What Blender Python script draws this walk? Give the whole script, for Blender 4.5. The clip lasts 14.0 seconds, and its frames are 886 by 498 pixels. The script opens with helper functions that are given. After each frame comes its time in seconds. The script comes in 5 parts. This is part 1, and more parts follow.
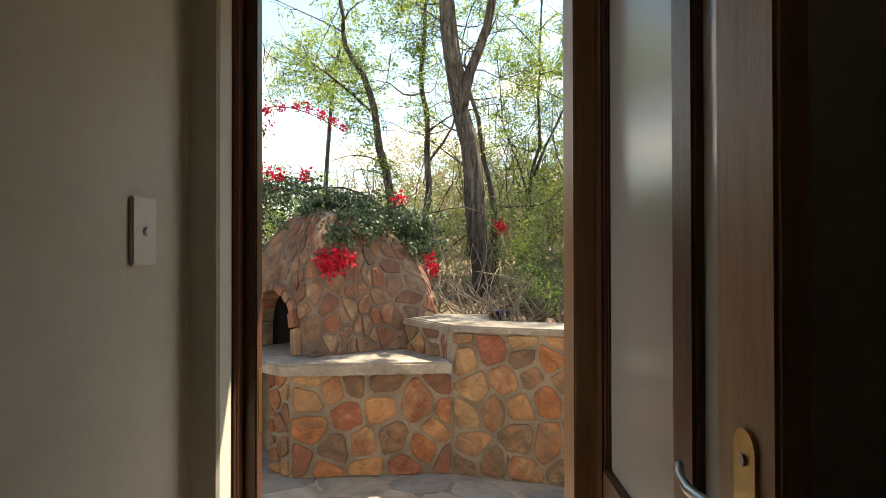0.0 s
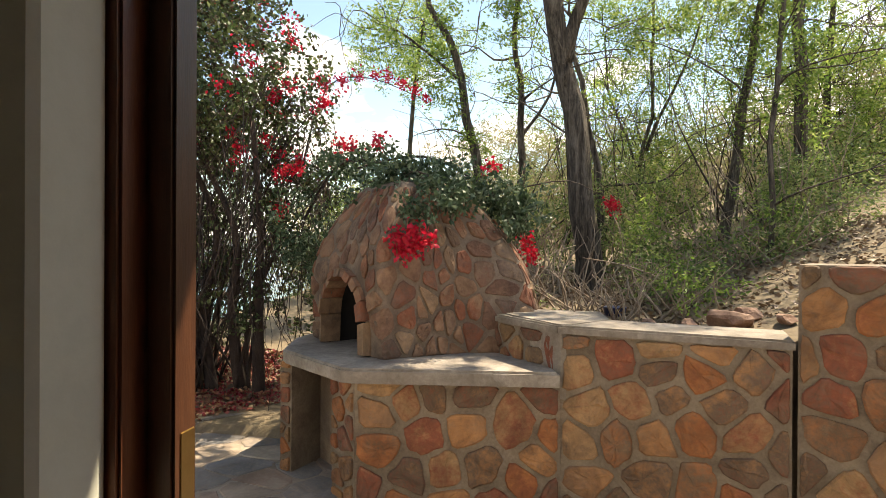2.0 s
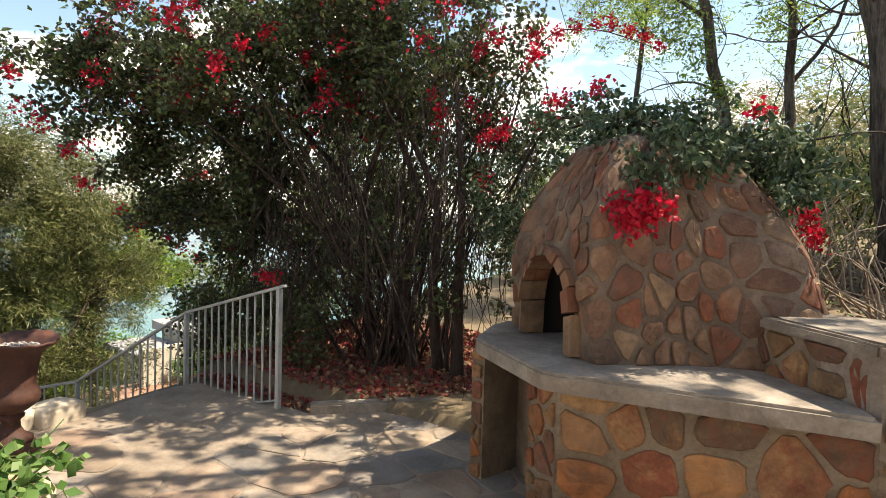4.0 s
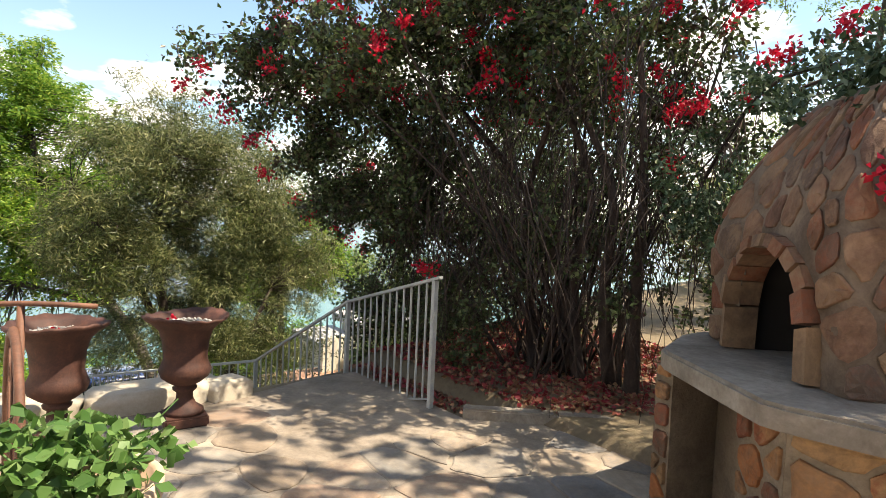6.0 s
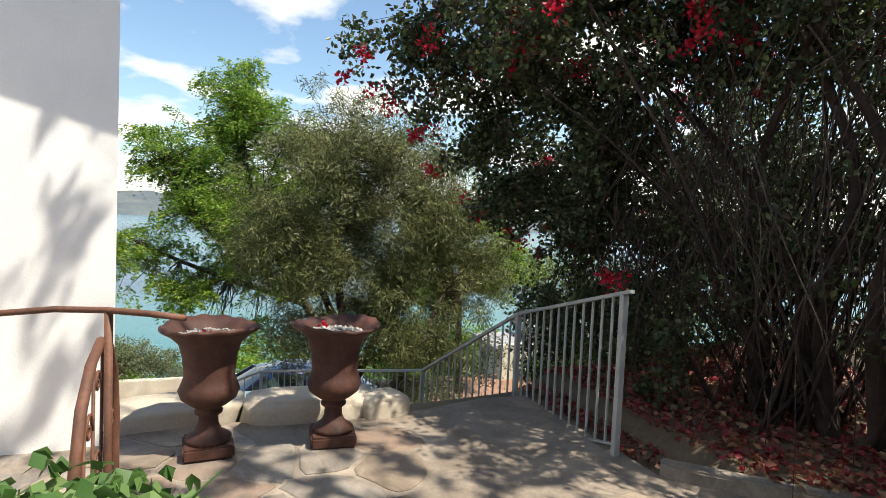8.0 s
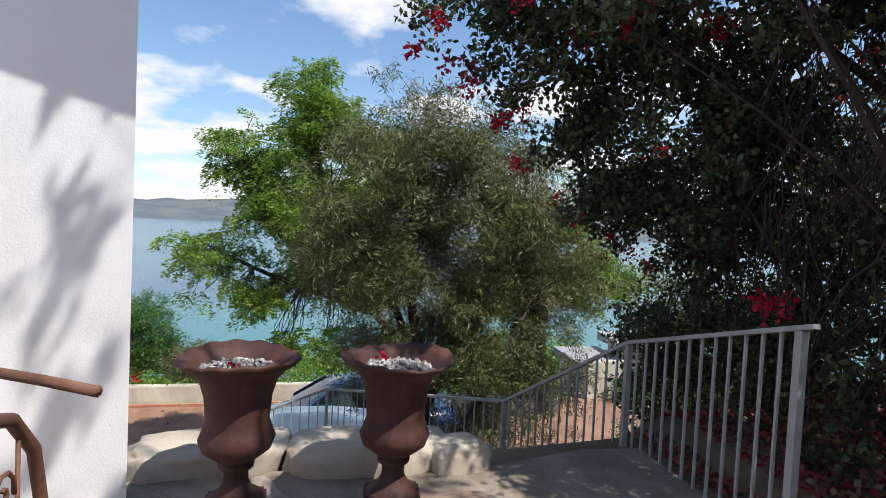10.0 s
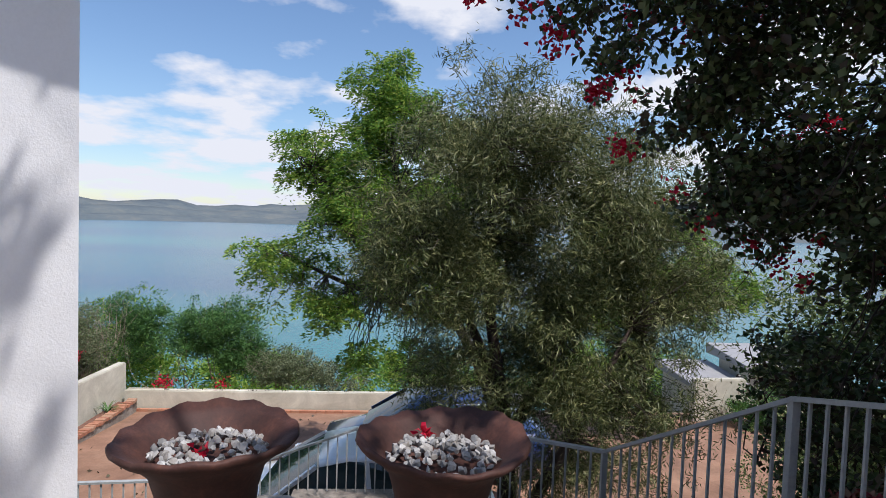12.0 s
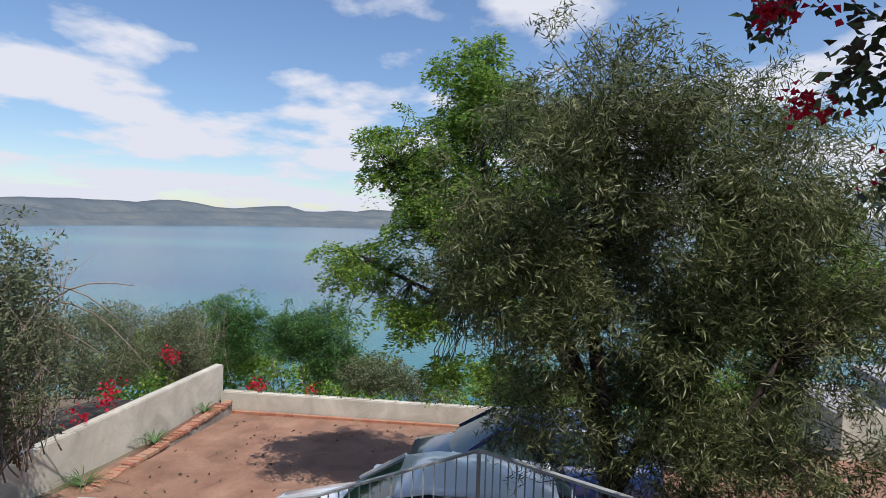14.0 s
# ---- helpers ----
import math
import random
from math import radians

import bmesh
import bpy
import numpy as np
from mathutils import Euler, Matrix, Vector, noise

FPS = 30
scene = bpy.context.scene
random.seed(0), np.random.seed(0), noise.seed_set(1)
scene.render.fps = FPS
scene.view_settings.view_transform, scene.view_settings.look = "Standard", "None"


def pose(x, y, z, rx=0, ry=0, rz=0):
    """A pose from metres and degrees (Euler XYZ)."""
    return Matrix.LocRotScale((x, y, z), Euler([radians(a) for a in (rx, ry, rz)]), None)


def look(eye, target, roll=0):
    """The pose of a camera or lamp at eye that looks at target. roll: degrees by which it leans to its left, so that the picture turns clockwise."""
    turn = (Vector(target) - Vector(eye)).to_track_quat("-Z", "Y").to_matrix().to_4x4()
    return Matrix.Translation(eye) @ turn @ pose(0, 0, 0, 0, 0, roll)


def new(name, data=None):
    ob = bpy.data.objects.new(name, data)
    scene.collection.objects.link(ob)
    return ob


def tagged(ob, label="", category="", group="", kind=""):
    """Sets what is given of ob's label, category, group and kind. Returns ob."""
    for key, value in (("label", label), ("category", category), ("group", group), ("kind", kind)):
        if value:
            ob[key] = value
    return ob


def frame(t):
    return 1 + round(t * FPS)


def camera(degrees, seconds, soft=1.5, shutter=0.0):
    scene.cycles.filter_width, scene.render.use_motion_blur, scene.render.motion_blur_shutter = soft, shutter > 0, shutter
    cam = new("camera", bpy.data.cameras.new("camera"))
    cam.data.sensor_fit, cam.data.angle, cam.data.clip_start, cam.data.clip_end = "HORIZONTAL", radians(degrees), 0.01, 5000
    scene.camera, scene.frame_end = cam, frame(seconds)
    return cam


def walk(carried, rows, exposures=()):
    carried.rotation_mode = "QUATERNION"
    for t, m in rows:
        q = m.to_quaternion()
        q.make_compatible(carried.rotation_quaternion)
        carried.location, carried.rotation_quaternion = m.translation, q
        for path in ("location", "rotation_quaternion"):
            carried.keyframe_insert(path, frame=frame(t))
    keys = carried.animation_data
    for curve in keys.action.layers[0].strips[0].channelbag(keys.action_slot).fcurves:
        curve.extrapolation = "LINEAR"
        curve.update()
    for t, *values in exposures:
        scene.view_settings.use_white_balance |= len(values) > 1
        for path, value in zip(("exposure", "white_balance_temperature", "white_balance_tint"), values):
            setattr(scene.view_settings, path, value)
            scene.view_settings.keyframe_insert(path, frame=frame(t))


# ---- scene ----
cam = camera(77.4, 14.0, soft=0.8)
PATH = [
    (0, (0.176, -0.201, 1.697), (0.107, 1.797, 1.714), -0.1),
    (0.5, (0.146, 0.026, 1.667), (0.07, 2.024, 1.678), 0.0),
    (1, (0.129, 0.263, 1.641), (0.002, 2.26, 1.644), -0.0),
    (1.5, (0.094, 0.5, 1.619), (-0.141, 2.486, 1.618), 0.0),
    (2, (0.028, 0.744, 1.595), (-0.348, 2.708, 1.591), 0.3),
    (2.5, (-0.029, 0.965, 1.574), (-0.54, 2.899, 1.558), 0.5),
    (3, (-0.066, 1.159, 1.558), (-0.749, 3.039, 1.523), 0.9),
    (3.4, (-0.107, 1.303, 1.536), (-0.966, 3.109, 1.492), 0.8),
    (3.5, (-0.128, 1.323, 1.544), (-1.026, 3.109, 1.482), 1.2),
    (4, (-0.2, 1.452, 1.54), (-1.277, 3.136, 1.458), 1.6),
    (4.2, (-0.223, 1.506, 1.542), (-1.374, 3.139, 1.456), 1.6),
    (6.3, (-0.561, 1.918, 1.382), (-2.15, 3.13, 1.303), 2.7),
    (6.5, (-0.617, 1.98, 1.366), (-2.252, 3.129, 1.29), 2.7),
    (7, (-0.752, 2.101, 1.379), (-2.481, 3.102, 1.288), 2.5),
    (7.5, (-0.904, 2.194, 1.37), (-2.708, 3.054, 1.278), 2.6),
    (8, (-1.05, 2.29, 1.38), (-2.91, 3.017, 1.284), 2.6),
    (8.2, (-1.102, 2.332, 1.343), (-2.981, 3.011, 1.262), 3.0),
    (10.3, (-2.01, 2.554, 1.369), (-3.963, 2.974, 1.278), 2.4),
    (10.5, (-2.119, 2.59, 1.38), (-4.079, 2.978, 1.286), 2.2),
    (11, (-2.326, 2.673, 1.387), (-4.3, 2.978, 1.295), 2.2),
    (11.5, (-2.528, 2.747, 1.404), (-4.514, 2.971, 1.31), 1.9),
    (12, (-2.739, 2.788, 1.389), (-4.732, 2.927, 1.298), 2.0),
    (12.5, (-2.967, 2.822, 1.37), (-4.964, 2.878, 1.28), 2.0),
    (13, (-3.181, 2.868, 1.373), (-5.179, 2.836, 1.281), 1.9),
    (13.5, (-3.372, 2.867, 1.397), (-5.367, 2.754, 1.303), 1.7),
    (14, (-3.618, 2.894, 1.369), (-5.605, 2.684, 1.282), 1.7),
]
# the clip's camera closes down as it leaves the dim room
EXPOSURES = [(0.0, 1.65, 8500, 8), (2.0, 1.28, 8500, 9), (3.0, 1.0, 8400, 9), (4.0, 1.12, 8100, 10), (6.5, 1.2, 7700, 7), (7.0, 1.02, 7400, 6), (8.0, 0.66, 7000, 7), (10.5, 0.23, 6200, 12), (14.0, -0.06, 6050, 14)]
walk(cam, [(t, look(eye, target, roll)) for t, eye, target, roll in PATH], EXPOSURES)

# ---------------------------------------------------------------- light
SUN_DIR = Vector((0.36, 0.36, 0.86)).normalized()
SUN_ELEV = math.asin(SUN_DIR.z)
SUN_AZIM = math.atan2(SUN_DIR.x, SUN_DIR.y)

world = bpy.data.worlds.new("world")
scene.world = world
world.use_nodes = True
wn = world.node_tree
wn.nodes.clear()


def node(tree, kind, **values):
    n = tree.nodes.new(kind)
    for key, value in values.items():
        n.inputs[key].default_value = value
    return n


sky = wn.nodes.new("ShaderNodeTexSky")
sky.sky_type = "NISHITA"
sky.sun_disc = False
sky.sun_elevation, sky.sun_rotation = SUN_ELEV, SUN_AZIM
sky.air_density, sky.dust_density, sky.ozone_density = 1.2, 0.35, 4.5
coord = wn.nodes.new("ShaderNodeTexCoord")
sep = wn.nodes.new("ShaderNodeSeparateXYZ")
wn.links.new(coord.outputs["Generated"], sep.inputs[0])
lift = wn.nodes.new("ShaderNodeMath")
lift.operation = "ADD"
lift.inputs[1].default_value = 0.16
wn.links.new(sep.outputs["Z"], lift.inputs[0])
flat = []
for axis in ("X", "Y"):
    d = wn.nodes.new("ShaderNodeMath")
    d.operation = "DIVIDE"
    wn.links.new(sep.outputs[axis], d.inputs[0])
    wn.links.new(lift.outputs[0], d.inputs[1])
    flat.append(d)
comb = wn.nodes.new("ShaderNodeCombineXYZ")
wn.links.new(flat[0].outputs[0], comb.inputs[0])
wn.links.new(flat[1].outputs[0], comb.inputs[1])
cloud = node(wn, "ShaderNodeTexNoise", Scale=1.35, Detail=10.0, Roughness=0.52)
wn.links.new(comb.outputs[0], cloud.inputs["Vector"])
cloud_ramp = wn.nodes.new("ShaderNodeValToRGB")
cloud_ramp.color_ramp.elements[0].position, cloud_ramp.color_ramp.elements[1].position = 0.50, 0.59
# clouds bank up towards the horizon and thin out overhead
bank = wn.nodes.new("ShaderNodeMapRange")
bank.inputs["From Min"].default_value, bank.inputs["From Max"].default_value = 0.05, 0.34
bank.inputs["To Min"].default_value, bank.inputs["To Max"].default_value = 0.085, -0.055
wn.links.new(sep.outputs["Z"], bank.inputs["Value"])
heap = wn.nodes.new("ShaderNodeMath")
heap.operation = "ADD"
wn.links.new(cloud.outputs["Fac"], heap.inputs[0])
wn.links.new(bank.outputs[0], heap.inputs[1])
wn.links.new(heap.outputs[0], cloud_ramp.inputs["Fac"])
cloud_mix = wn.nodes.new("ShaderNodeMixRGB")
cloud_mix.inputs["Color2"].default_value = (6.2, 6.25, 6.4, 1)
wn.links.new(cloud_ramp.outputs["Color"], cloud_mix.inputs["Fac"])
wn.links.new(sky.outputs["Color"], cloud_mix.inputs["Color1"])
back = node(wn, "ShaderNodeBackground", Strength=0.13)
wn.links.new(cloud_mix.outputs["Color"], back.inputs["Color"])
wout = wn.nodes.new("ShaderNodeOutputWorld")
wn.links.new(back.outputs[0], wout.inputs["Surface"])

sun_data = bpy.data.lights.new("sun", "SUN")
sun_data.energy, sun_data.angle, sun_data.color = 5.0, radians(0.5), (1.0, 0.95, 0.87)
sun = new("sun", sun_data)
sun.matrix_world = look(SUN_DIR * 60, (0, 0, 0))

# ---------------------------------------------------------------- materials


def material(name, colors, scale=8.0, rough=0.7, metal=0.0, bump=0.2, fine=60.0, spec=0.5, seed=None, spread=(0.3, 0.7), stretch=None, bump_dist=0.01, stain=0.0):
    """Noise at two scales over several base colours, with fine relief. seed: 'object' or 'island' varies each piece."""
    m = bpy.data.materials.new(name)
    m.use_nodes = True
    t = m.node_tree
    p = t.nodes["Principled BSDF"]
    p.inputs["Roughness"].default_value, p.inputs["Metallic"].default_value = rough, metal
    p.inputs["Specular IOR Level"].default_value = spec
    c = t.nodes.new("ShaderNodeTexCoord")
    source = c.outputs["Object"]
    if stretch:
        mp = t.nodes.new("ShaderNodeMapping")
        mp.inputs["Scale"].default_value = stretch
        t.links.new(source, mp.inputs["Vector"])
        source = mp.outputs["Vector"]
    big = node(t, "ShaderNodeTexNoise", Scale=scale, Detail=5.0, Roughness=0.6)
    small = node(t, "ShaderNodeTexNoise", Scale=fine, Detail=4.0, Roughness=0.65)
    t.links.new(source, big.inputs["Vector"])
    t.links.new(source, small.inputs["Vector"])
    value = t.nodes.new("ShaderNodeMath")
    value.operation = "MULTIPLY_ADD"
    value.inputs[1].default_value = 0.35
    t.links.new(small.outputs["Fac"], value.inputs[0])
    half = t.nodes.new("ShaderNodeMath")
    half.operation = "MULTIPLY"
    half.inputs[1].default_value = 0.65
    t.links.new(big.outputs["Fac"], half.inputs[0])
    t.links.new(half.outputs[0], value.inputs[2])
    fac = value.outputs[0]
    if seed:
        info = t.nodes.new("ShaderNodeObjectInfo" if seed == "object" else "ShaderNodeNewGeometry")
        out = info.outputs["Random"] if seed == "object" else info.outputs["Random Per Island"]
        mix = t.nodes.new("ShaderNodeMath")
        mix.operation = "MULTIPLY_ADD"
        mix.inputs[1].default_value = 0.85
        shift = t.nodes.new("ShaderNodeMath")
        shift.operation = "MULTIPLY_ADD"
        shift.inputs[1].default_value, shift.inputs[2].default_value = 0.55, -0.2
        t.links.new(fac, shift.inputs[0])
        t.links.new(out, mix.inputs[0])
        t.links.new(shift.outputs[0], mix.inputs[2])
        fac = mix.outputs[0]
        spread = (0.02, 0.92)
    ramp = t.nodes.new("ShaderNodeValToRGB")
    r = ramp.color_ramp
    while len(r.elements) < len(colors):
        r.elements.new(0.5)
    for i, col in enumerate(colors):
        r.elements[i].position = spread[0] + (spread[1] - spread[0]) * i / max(1, len(colors) - 1)
        r.elements[i].color = (*col, 1)
    t.links.new(fac, ramp.inputs["Fac"])
    shade = ramp.outputs["Color"]
    if stain:
        blot = node(t, "ShaderNodeTexNoise", Scale=scale * 0.7, Detail=6.0, Roughness=0.7, Distortion=0.8)
        t.links.new(c.outputs["Object"], blot.inputs["Vector"])
        level = t.nodes.new("ShaderNodeValToRGB")
        level.color_ramp.elements[0].position, level.color_ramp.elements[1].position = 0.36, 0.66
        level.color_ramp.elements[0].color = (1 - stain, 1 - stain * 1.04, 1 - stain * 1.08, 1)
        t.links.new(blot.outputs["Fac"], level.inputs["Fac"])
        wash = t.nodes.new("ShaderNodeMixRGB")
        wash.blend_type = "MULTIPLY"
        wash.inputs["Fac"].default_value = 1.0
        t.links.new(shade, wash.inputs["Color1"])
        t.links.new(level.outputs["Color"], wash.inputs["Color2"])
        shade = wash.outputs["Color"]
    t.links.new(shade, p.inputs["Base Color"])
    if bump:
        b = node(t, "ShaderNodeBump", Strength=bump, Distance=bump_dist)
        t.links.new(value.outputs[0], b.inputs["Height"])
        t.links.new(b.outputs["Normal"], p.inputs["Normal"])
    return m


def leaf_material(name, colors, translucent=0.35, rough=0.5):
    m = material(name, colors, scale=0.9, rough=rough, bump=0, fine=9.0, seed="island", spec=0.4)
    t = m.node_tree
    p = t.nodes["Principled BSDF"]
    ramp = next(n for n in t.nodes if n.bl_idname == "ShaderNodeValToRGB")
    tr = t.nodes.new("ShaderNodeBsdfTranslucent")
    t.links.new(ramp.outputs["Color"], tr.inputs["Color"])
    mix = node(t, "ShaderNodeMixShader", Fac=translucent)
    t.links.new(p.outputs[0], mix.inputs[1])
    t.links.new(tr.outputs[0], mix.inputs[2])
    t.links.new(mix.outputs[0], t.nodes["Material Output"].inputs["Surface"])
    return m


M_STONE = material("fieldstone", [(0.23, 0.065, 0.033), (0.36, 0.135, 0.048), (0.17, 0.11, 0.068), (0.38, 0.225, 0.11), (0.26, 0.075, 0.038), (0.15, 0.10, 0.066), (0.42, 0.20, 0.08), (0.29, 0.165, 0.09)], scale=7, rough=0.82, bump=0.55, fine=45, seed="object", bump_dist=0.02, stain=0.5)
M_OVENSTONE = material("smoked_fieldstone", [(0.24, 0.075, 0.04), (0.20, 0.12, 0.08), (0.33, 0.21, 0.125), (0.15, 0.10, 0.075), (0.27, 0.09, 0.045), (0.30, 0.18, 0.11), (0.17, 0.085, 0.055)], scale=7, rough=0.85, bump=0.7, fine=45, seed="object", bump_dist=0.02, stain=0.5)
M_MORTAR = material("mortar", [(0.15, 0.112, 0.08), (0.25, 0.20, 0.15), (0.34, 0.28, 0.215)], scale=3.5, rough=0.92, bump=0.8, fine=60, stain=0.45, bump_dist=0.02)
M_OVENMORTAR = material("smoked_mortar", [(0.13, 0.092, 0.068), (0.21, 0.155, 0.115), (0.29, 0.225, 0.17)], scale=4, rough=0.92, bump=0.8, fine=70, stain=0.5)
M_CEMENT = material("cement_slab", [(0.19, 0.155, 0.125), (0.29, 0.25, 0.21), (0.42, 0.38, 0.33)], scale=4, rough=0.85, bump=0.6, fine=40, stain=0.45, bump_dist=0.02)
M_FLAG = material("flagstone", [(0.25, 0.205, 0.17), (0.37, 0.29, 0.22), (0.20, 0.20, 0.205), (0.42, 0.36, 0.29), (0.33, 0.23, 0.17), (0.24, 0.225, 0.21), (0.38, 0.32, 0.26)], scale=2.6, rough=0.8, bump=0.6, fine=30, seed="object", stain=0.5)
M_PAVE = material("paving_mortar", [(0.22, 0.178, 0.142), (0.33, 0.272, 0.218), (0.42, 0.355, 0.288)], scale=2.2, rough=0.88, bump=0.6, fine=40, stain=0.45)
M_PLASTER = material("interior_plaster", [(0.48, 0.48, 0.40), (0.55, 0.55, 0.465), (0.60, 0.595, 0.515)], scale=2.2, rough=0.85, bump=0.12, fine=30)
M_WHITE = material("white_textured_plaster", [(0.76, 0.75, 0.74), (0.82, 0.81, 0.80), (0.86, 0.85, 0.84)], scale=3, rough=0.9, bump=0.5, fine=90)
M_WOOD = material("dark_varnished_wood", [(0.045, 0.016, 0.009), (0.085, 0.032, 0.016), (0.13, 0.055, 0.027)], scale=5, rough=0.38, bump=0.15, fine=70, stretch=(9, 9, 0.7))
M_WOODRED = material("red_varnished_wood", [(0.085, 0.024, 0.012), (0.15, 0.048, 0.022), (0.22, 0.085, 0.04)], scale=5, rough=0.36, bump=0.15, fine=70, stretch=(9, 9, 0.7))
# paler door wood: the light on the lock stile is put into the colour
M_WOODLIGHT = material("lit_pale_wood", [(0.20, 0.11, 0.06), (0.30, 0.175, 0.10), (0.38, 0.24, 0.145)], scale=5, rough=0.45, bump=0.15, fine=70, stretch=(9, 9, 0.7))
M_BRASS = material("aged_brass", [(0.45, 0.32, 0.13), (0.62, 0.47, 0.22)], scale=20, rough=0.33, metal=1.0, bump=0.1)
M_STEEL = material("brushed_steel", [(0.35, 0.34, 0.32), (0.5, 0.49, 0.46)], scale=20, rough=0.3, metal=1.0, bump=0.05)
M_SWITCH = material("switch_plastic", [(0.62, 0.60, 0.56), (0.70, 0.68, 0.64)], scale=5, rough=0.4, bump=0.02)
M_FLOORTILE = material("interior_floor_tile", [(0.22, 0.15, 0.11), (0.30, 0.21, 0.15)], scale=3, rough=0.5, bump=0.1)
M_RAIL = material("grey_painted_steel", [(0.27, 0.28, 0.28), (0.36, 0.37, 0.36), (0.44, 0.44, 0.42)], scale=14, rough=0.45, bump=0.1, fine=80)
M_RUST = material("rusted_iron", [(0.035, 0.013, 0.010), (0.07, 0.025, 0.017), (0.14, 0.052, 0.032)], scale=7, rough=0.72, bump=0.35, fine=80, stain=0.4)
M_GATERUST = material("rusted_gate_iron", [(0.055, 0.026, 0.018), (0.12, 0.05, 0.03), (0.20, 0.085, 0.048)], scale=9, rough=0.7, bump=0.3, fine=80)
M_PEBBLE = material("pebbles", [(0.16, 0.155, 0.15), (0.34, 0.33, 0.32), (0.24, 0.215, 0.19), (0.48, 0.465, 0.45)], scale=20, rough=0.7, bump=0.2, fine=120, seed="island")
M_BOULDER = material("pale_boulder", [(0.34, 0.28, 0.22), (0.46, 0.40, 0.32), (0.54, 0.48, 0.40)], scale=4, rough=0.88, bump=0.6, fine=40)
M_RUBBLE = material("reddish_rock", [(0.20, 0.10, 0.065), (0.31, 0.185, 0.13), (0.40, 0.27, 0.20)], scale=9, rough=0.9, bump=0.7, fine=50, stain=0.4, bump_dist=0.02)
M_TERRACOTTA = material("pale_terracotta", [(0.46, 0.30, 0.20), (0.55, 0.40, 0.29)], scale=6, rough=0.8, bump=0.2)
M_SOIL = material("dry_soil", [(0.10, 0.075, 0.05), (0.16, 0.12, 0.075), (0.23, 0.18, 0.11)], scale=1.2, rough=0.95, bump=0.8, fine=25, bump_dist=0.03)
M_YARD = material("red_earth", [(0.25, 0.125, 0.078), (0.33, 0.18, 0.112), (0.41, 0.245, 0.16)], scale=1.3, rough=0.95, bump=0.6, fine=25, stain=0.4)
M_LITTER = material("litter_soil", [(0.10, 0.05, 0.035), (0.16, 0.075, 0.05), (0.22, 0.12, 0.08)], scale=5, rough=0.95, bump=0.8, fine=40)
M_YARDWALL = material("cream_painted_wall", [(0.50, 0.46, 0.36), (0.62, 0.58, 0.47), (0.68, 0.64, 0.53)], scale=1.5, rough=0.88, bump=0.2, fine=30, stain=0.3)
M_BRICK = material("red_brick", [(0.30, 0.12, 0.07), (0.42, 0.19, 0.11), (0.36, 0.22, 0.14)], scale=9, rough=0.85, bump=0.4, seed="object")
M_BARK = material("grey_bark", [(0.028, 0.021, 0.016), (0.075, 0.060, 0.047), (0.15, 0.125, 0.10), (0.20, 0.17, 0.14)], scale=7, rough=0.95, bump=1.0, fine=24, stretch=(4, 4, 0.5), spread=(0.38, 0.64), bump_dist=0.04, stain=0.4)
M_STEM = material("dark_vine_stem", [(0.022, 0.015, 0.012), (0.045, 0.030, 0.024), (0.085, 0.058, 0.047)], scale=6, rough=0.95, bump=0.6, fine=40)
M_TWIG = material("pale_twig", [(0.16, 0.12, 0.085), (0.26, 0.20, 0.15), (0.34, 0.28, 0.21)], scale=6, rough=0.95, bump=0.3)
L_BOUG = leaf_material("bougainvillea_leaf", [(0.028, 0.045, 0.018), (0.05, 0.085, 0.028), (0.075, 0.045, 0.035), (0.085, 0.13, 0.045), (0.19, 0.23, 0.10)], translucent=0.35, rough=0.38)
L_BRACT = leaf_material("bougainvillea_bract", [(0.36, 0.006, 0.022), (0.56, 0.010, 0.035), (0.70, 0.025, 0.07)], translucent=0.45)
L_WATTLE = leaf_material("willow_leaf", [(0.034, 0.050, 0.016), (0.085, 0.108, 0.034), (0.165, 0.185, 0.066), (0.34, 0.335, 0.15)], translucent=0.38, rough=0.38)
L_GREEN = leaf_material("feathery_leaf", [(0.065, 0.16, 0.022), (0.13, 0.26, 0.035), (0.23, 0.37, 0.05), (0.40, 0.47, 0.085)], translucent=0.55)
L_WOOD = leaf_material("woodland_leaf", [(0.08, 0.15, 0.03), (0.15, 0.25, 0.05), (0.26, 0.36, 0.085), (0.42, 0.50, 0.15)], translucent=0.6)
L_SHRUB = leaf_material("grey_shrub_leaf", [(0.085, 0.11, 0.05), (0.145, 0.17, 0.08), (0.23, 0.245, 0.13)], translucent=0.35)
L_IVY = leaf_material("ivy_leaf", [(0.04, 0.10, 0.022), (0.07, 0.155, 0.035), (0.12, 0.22, 0.06), (0.19, 0.28, 0.10)], translucent=0.35)
L_DRY = leaf_material("dry_grass_blade", [(0.24, 0.22, 0.10), (0.34, 0.30, 0.15), (0.20, 0.22, 0.08)], translucent=0.3)
L_LITTER = leaf_material("fallen_bract", [(0.16, 0.015, 0.02), (0.30, 0.03, 0.04), (0.24, 0.10, 0.06), (0.34, 0.20, 0.11)], translucent=0.1)
L_AGAPANTHUS = leaf_material("strap_leaf", [(0.06, 0.12, 0.03), (0.10, 0.18, 0.05)], translucent=0.25)


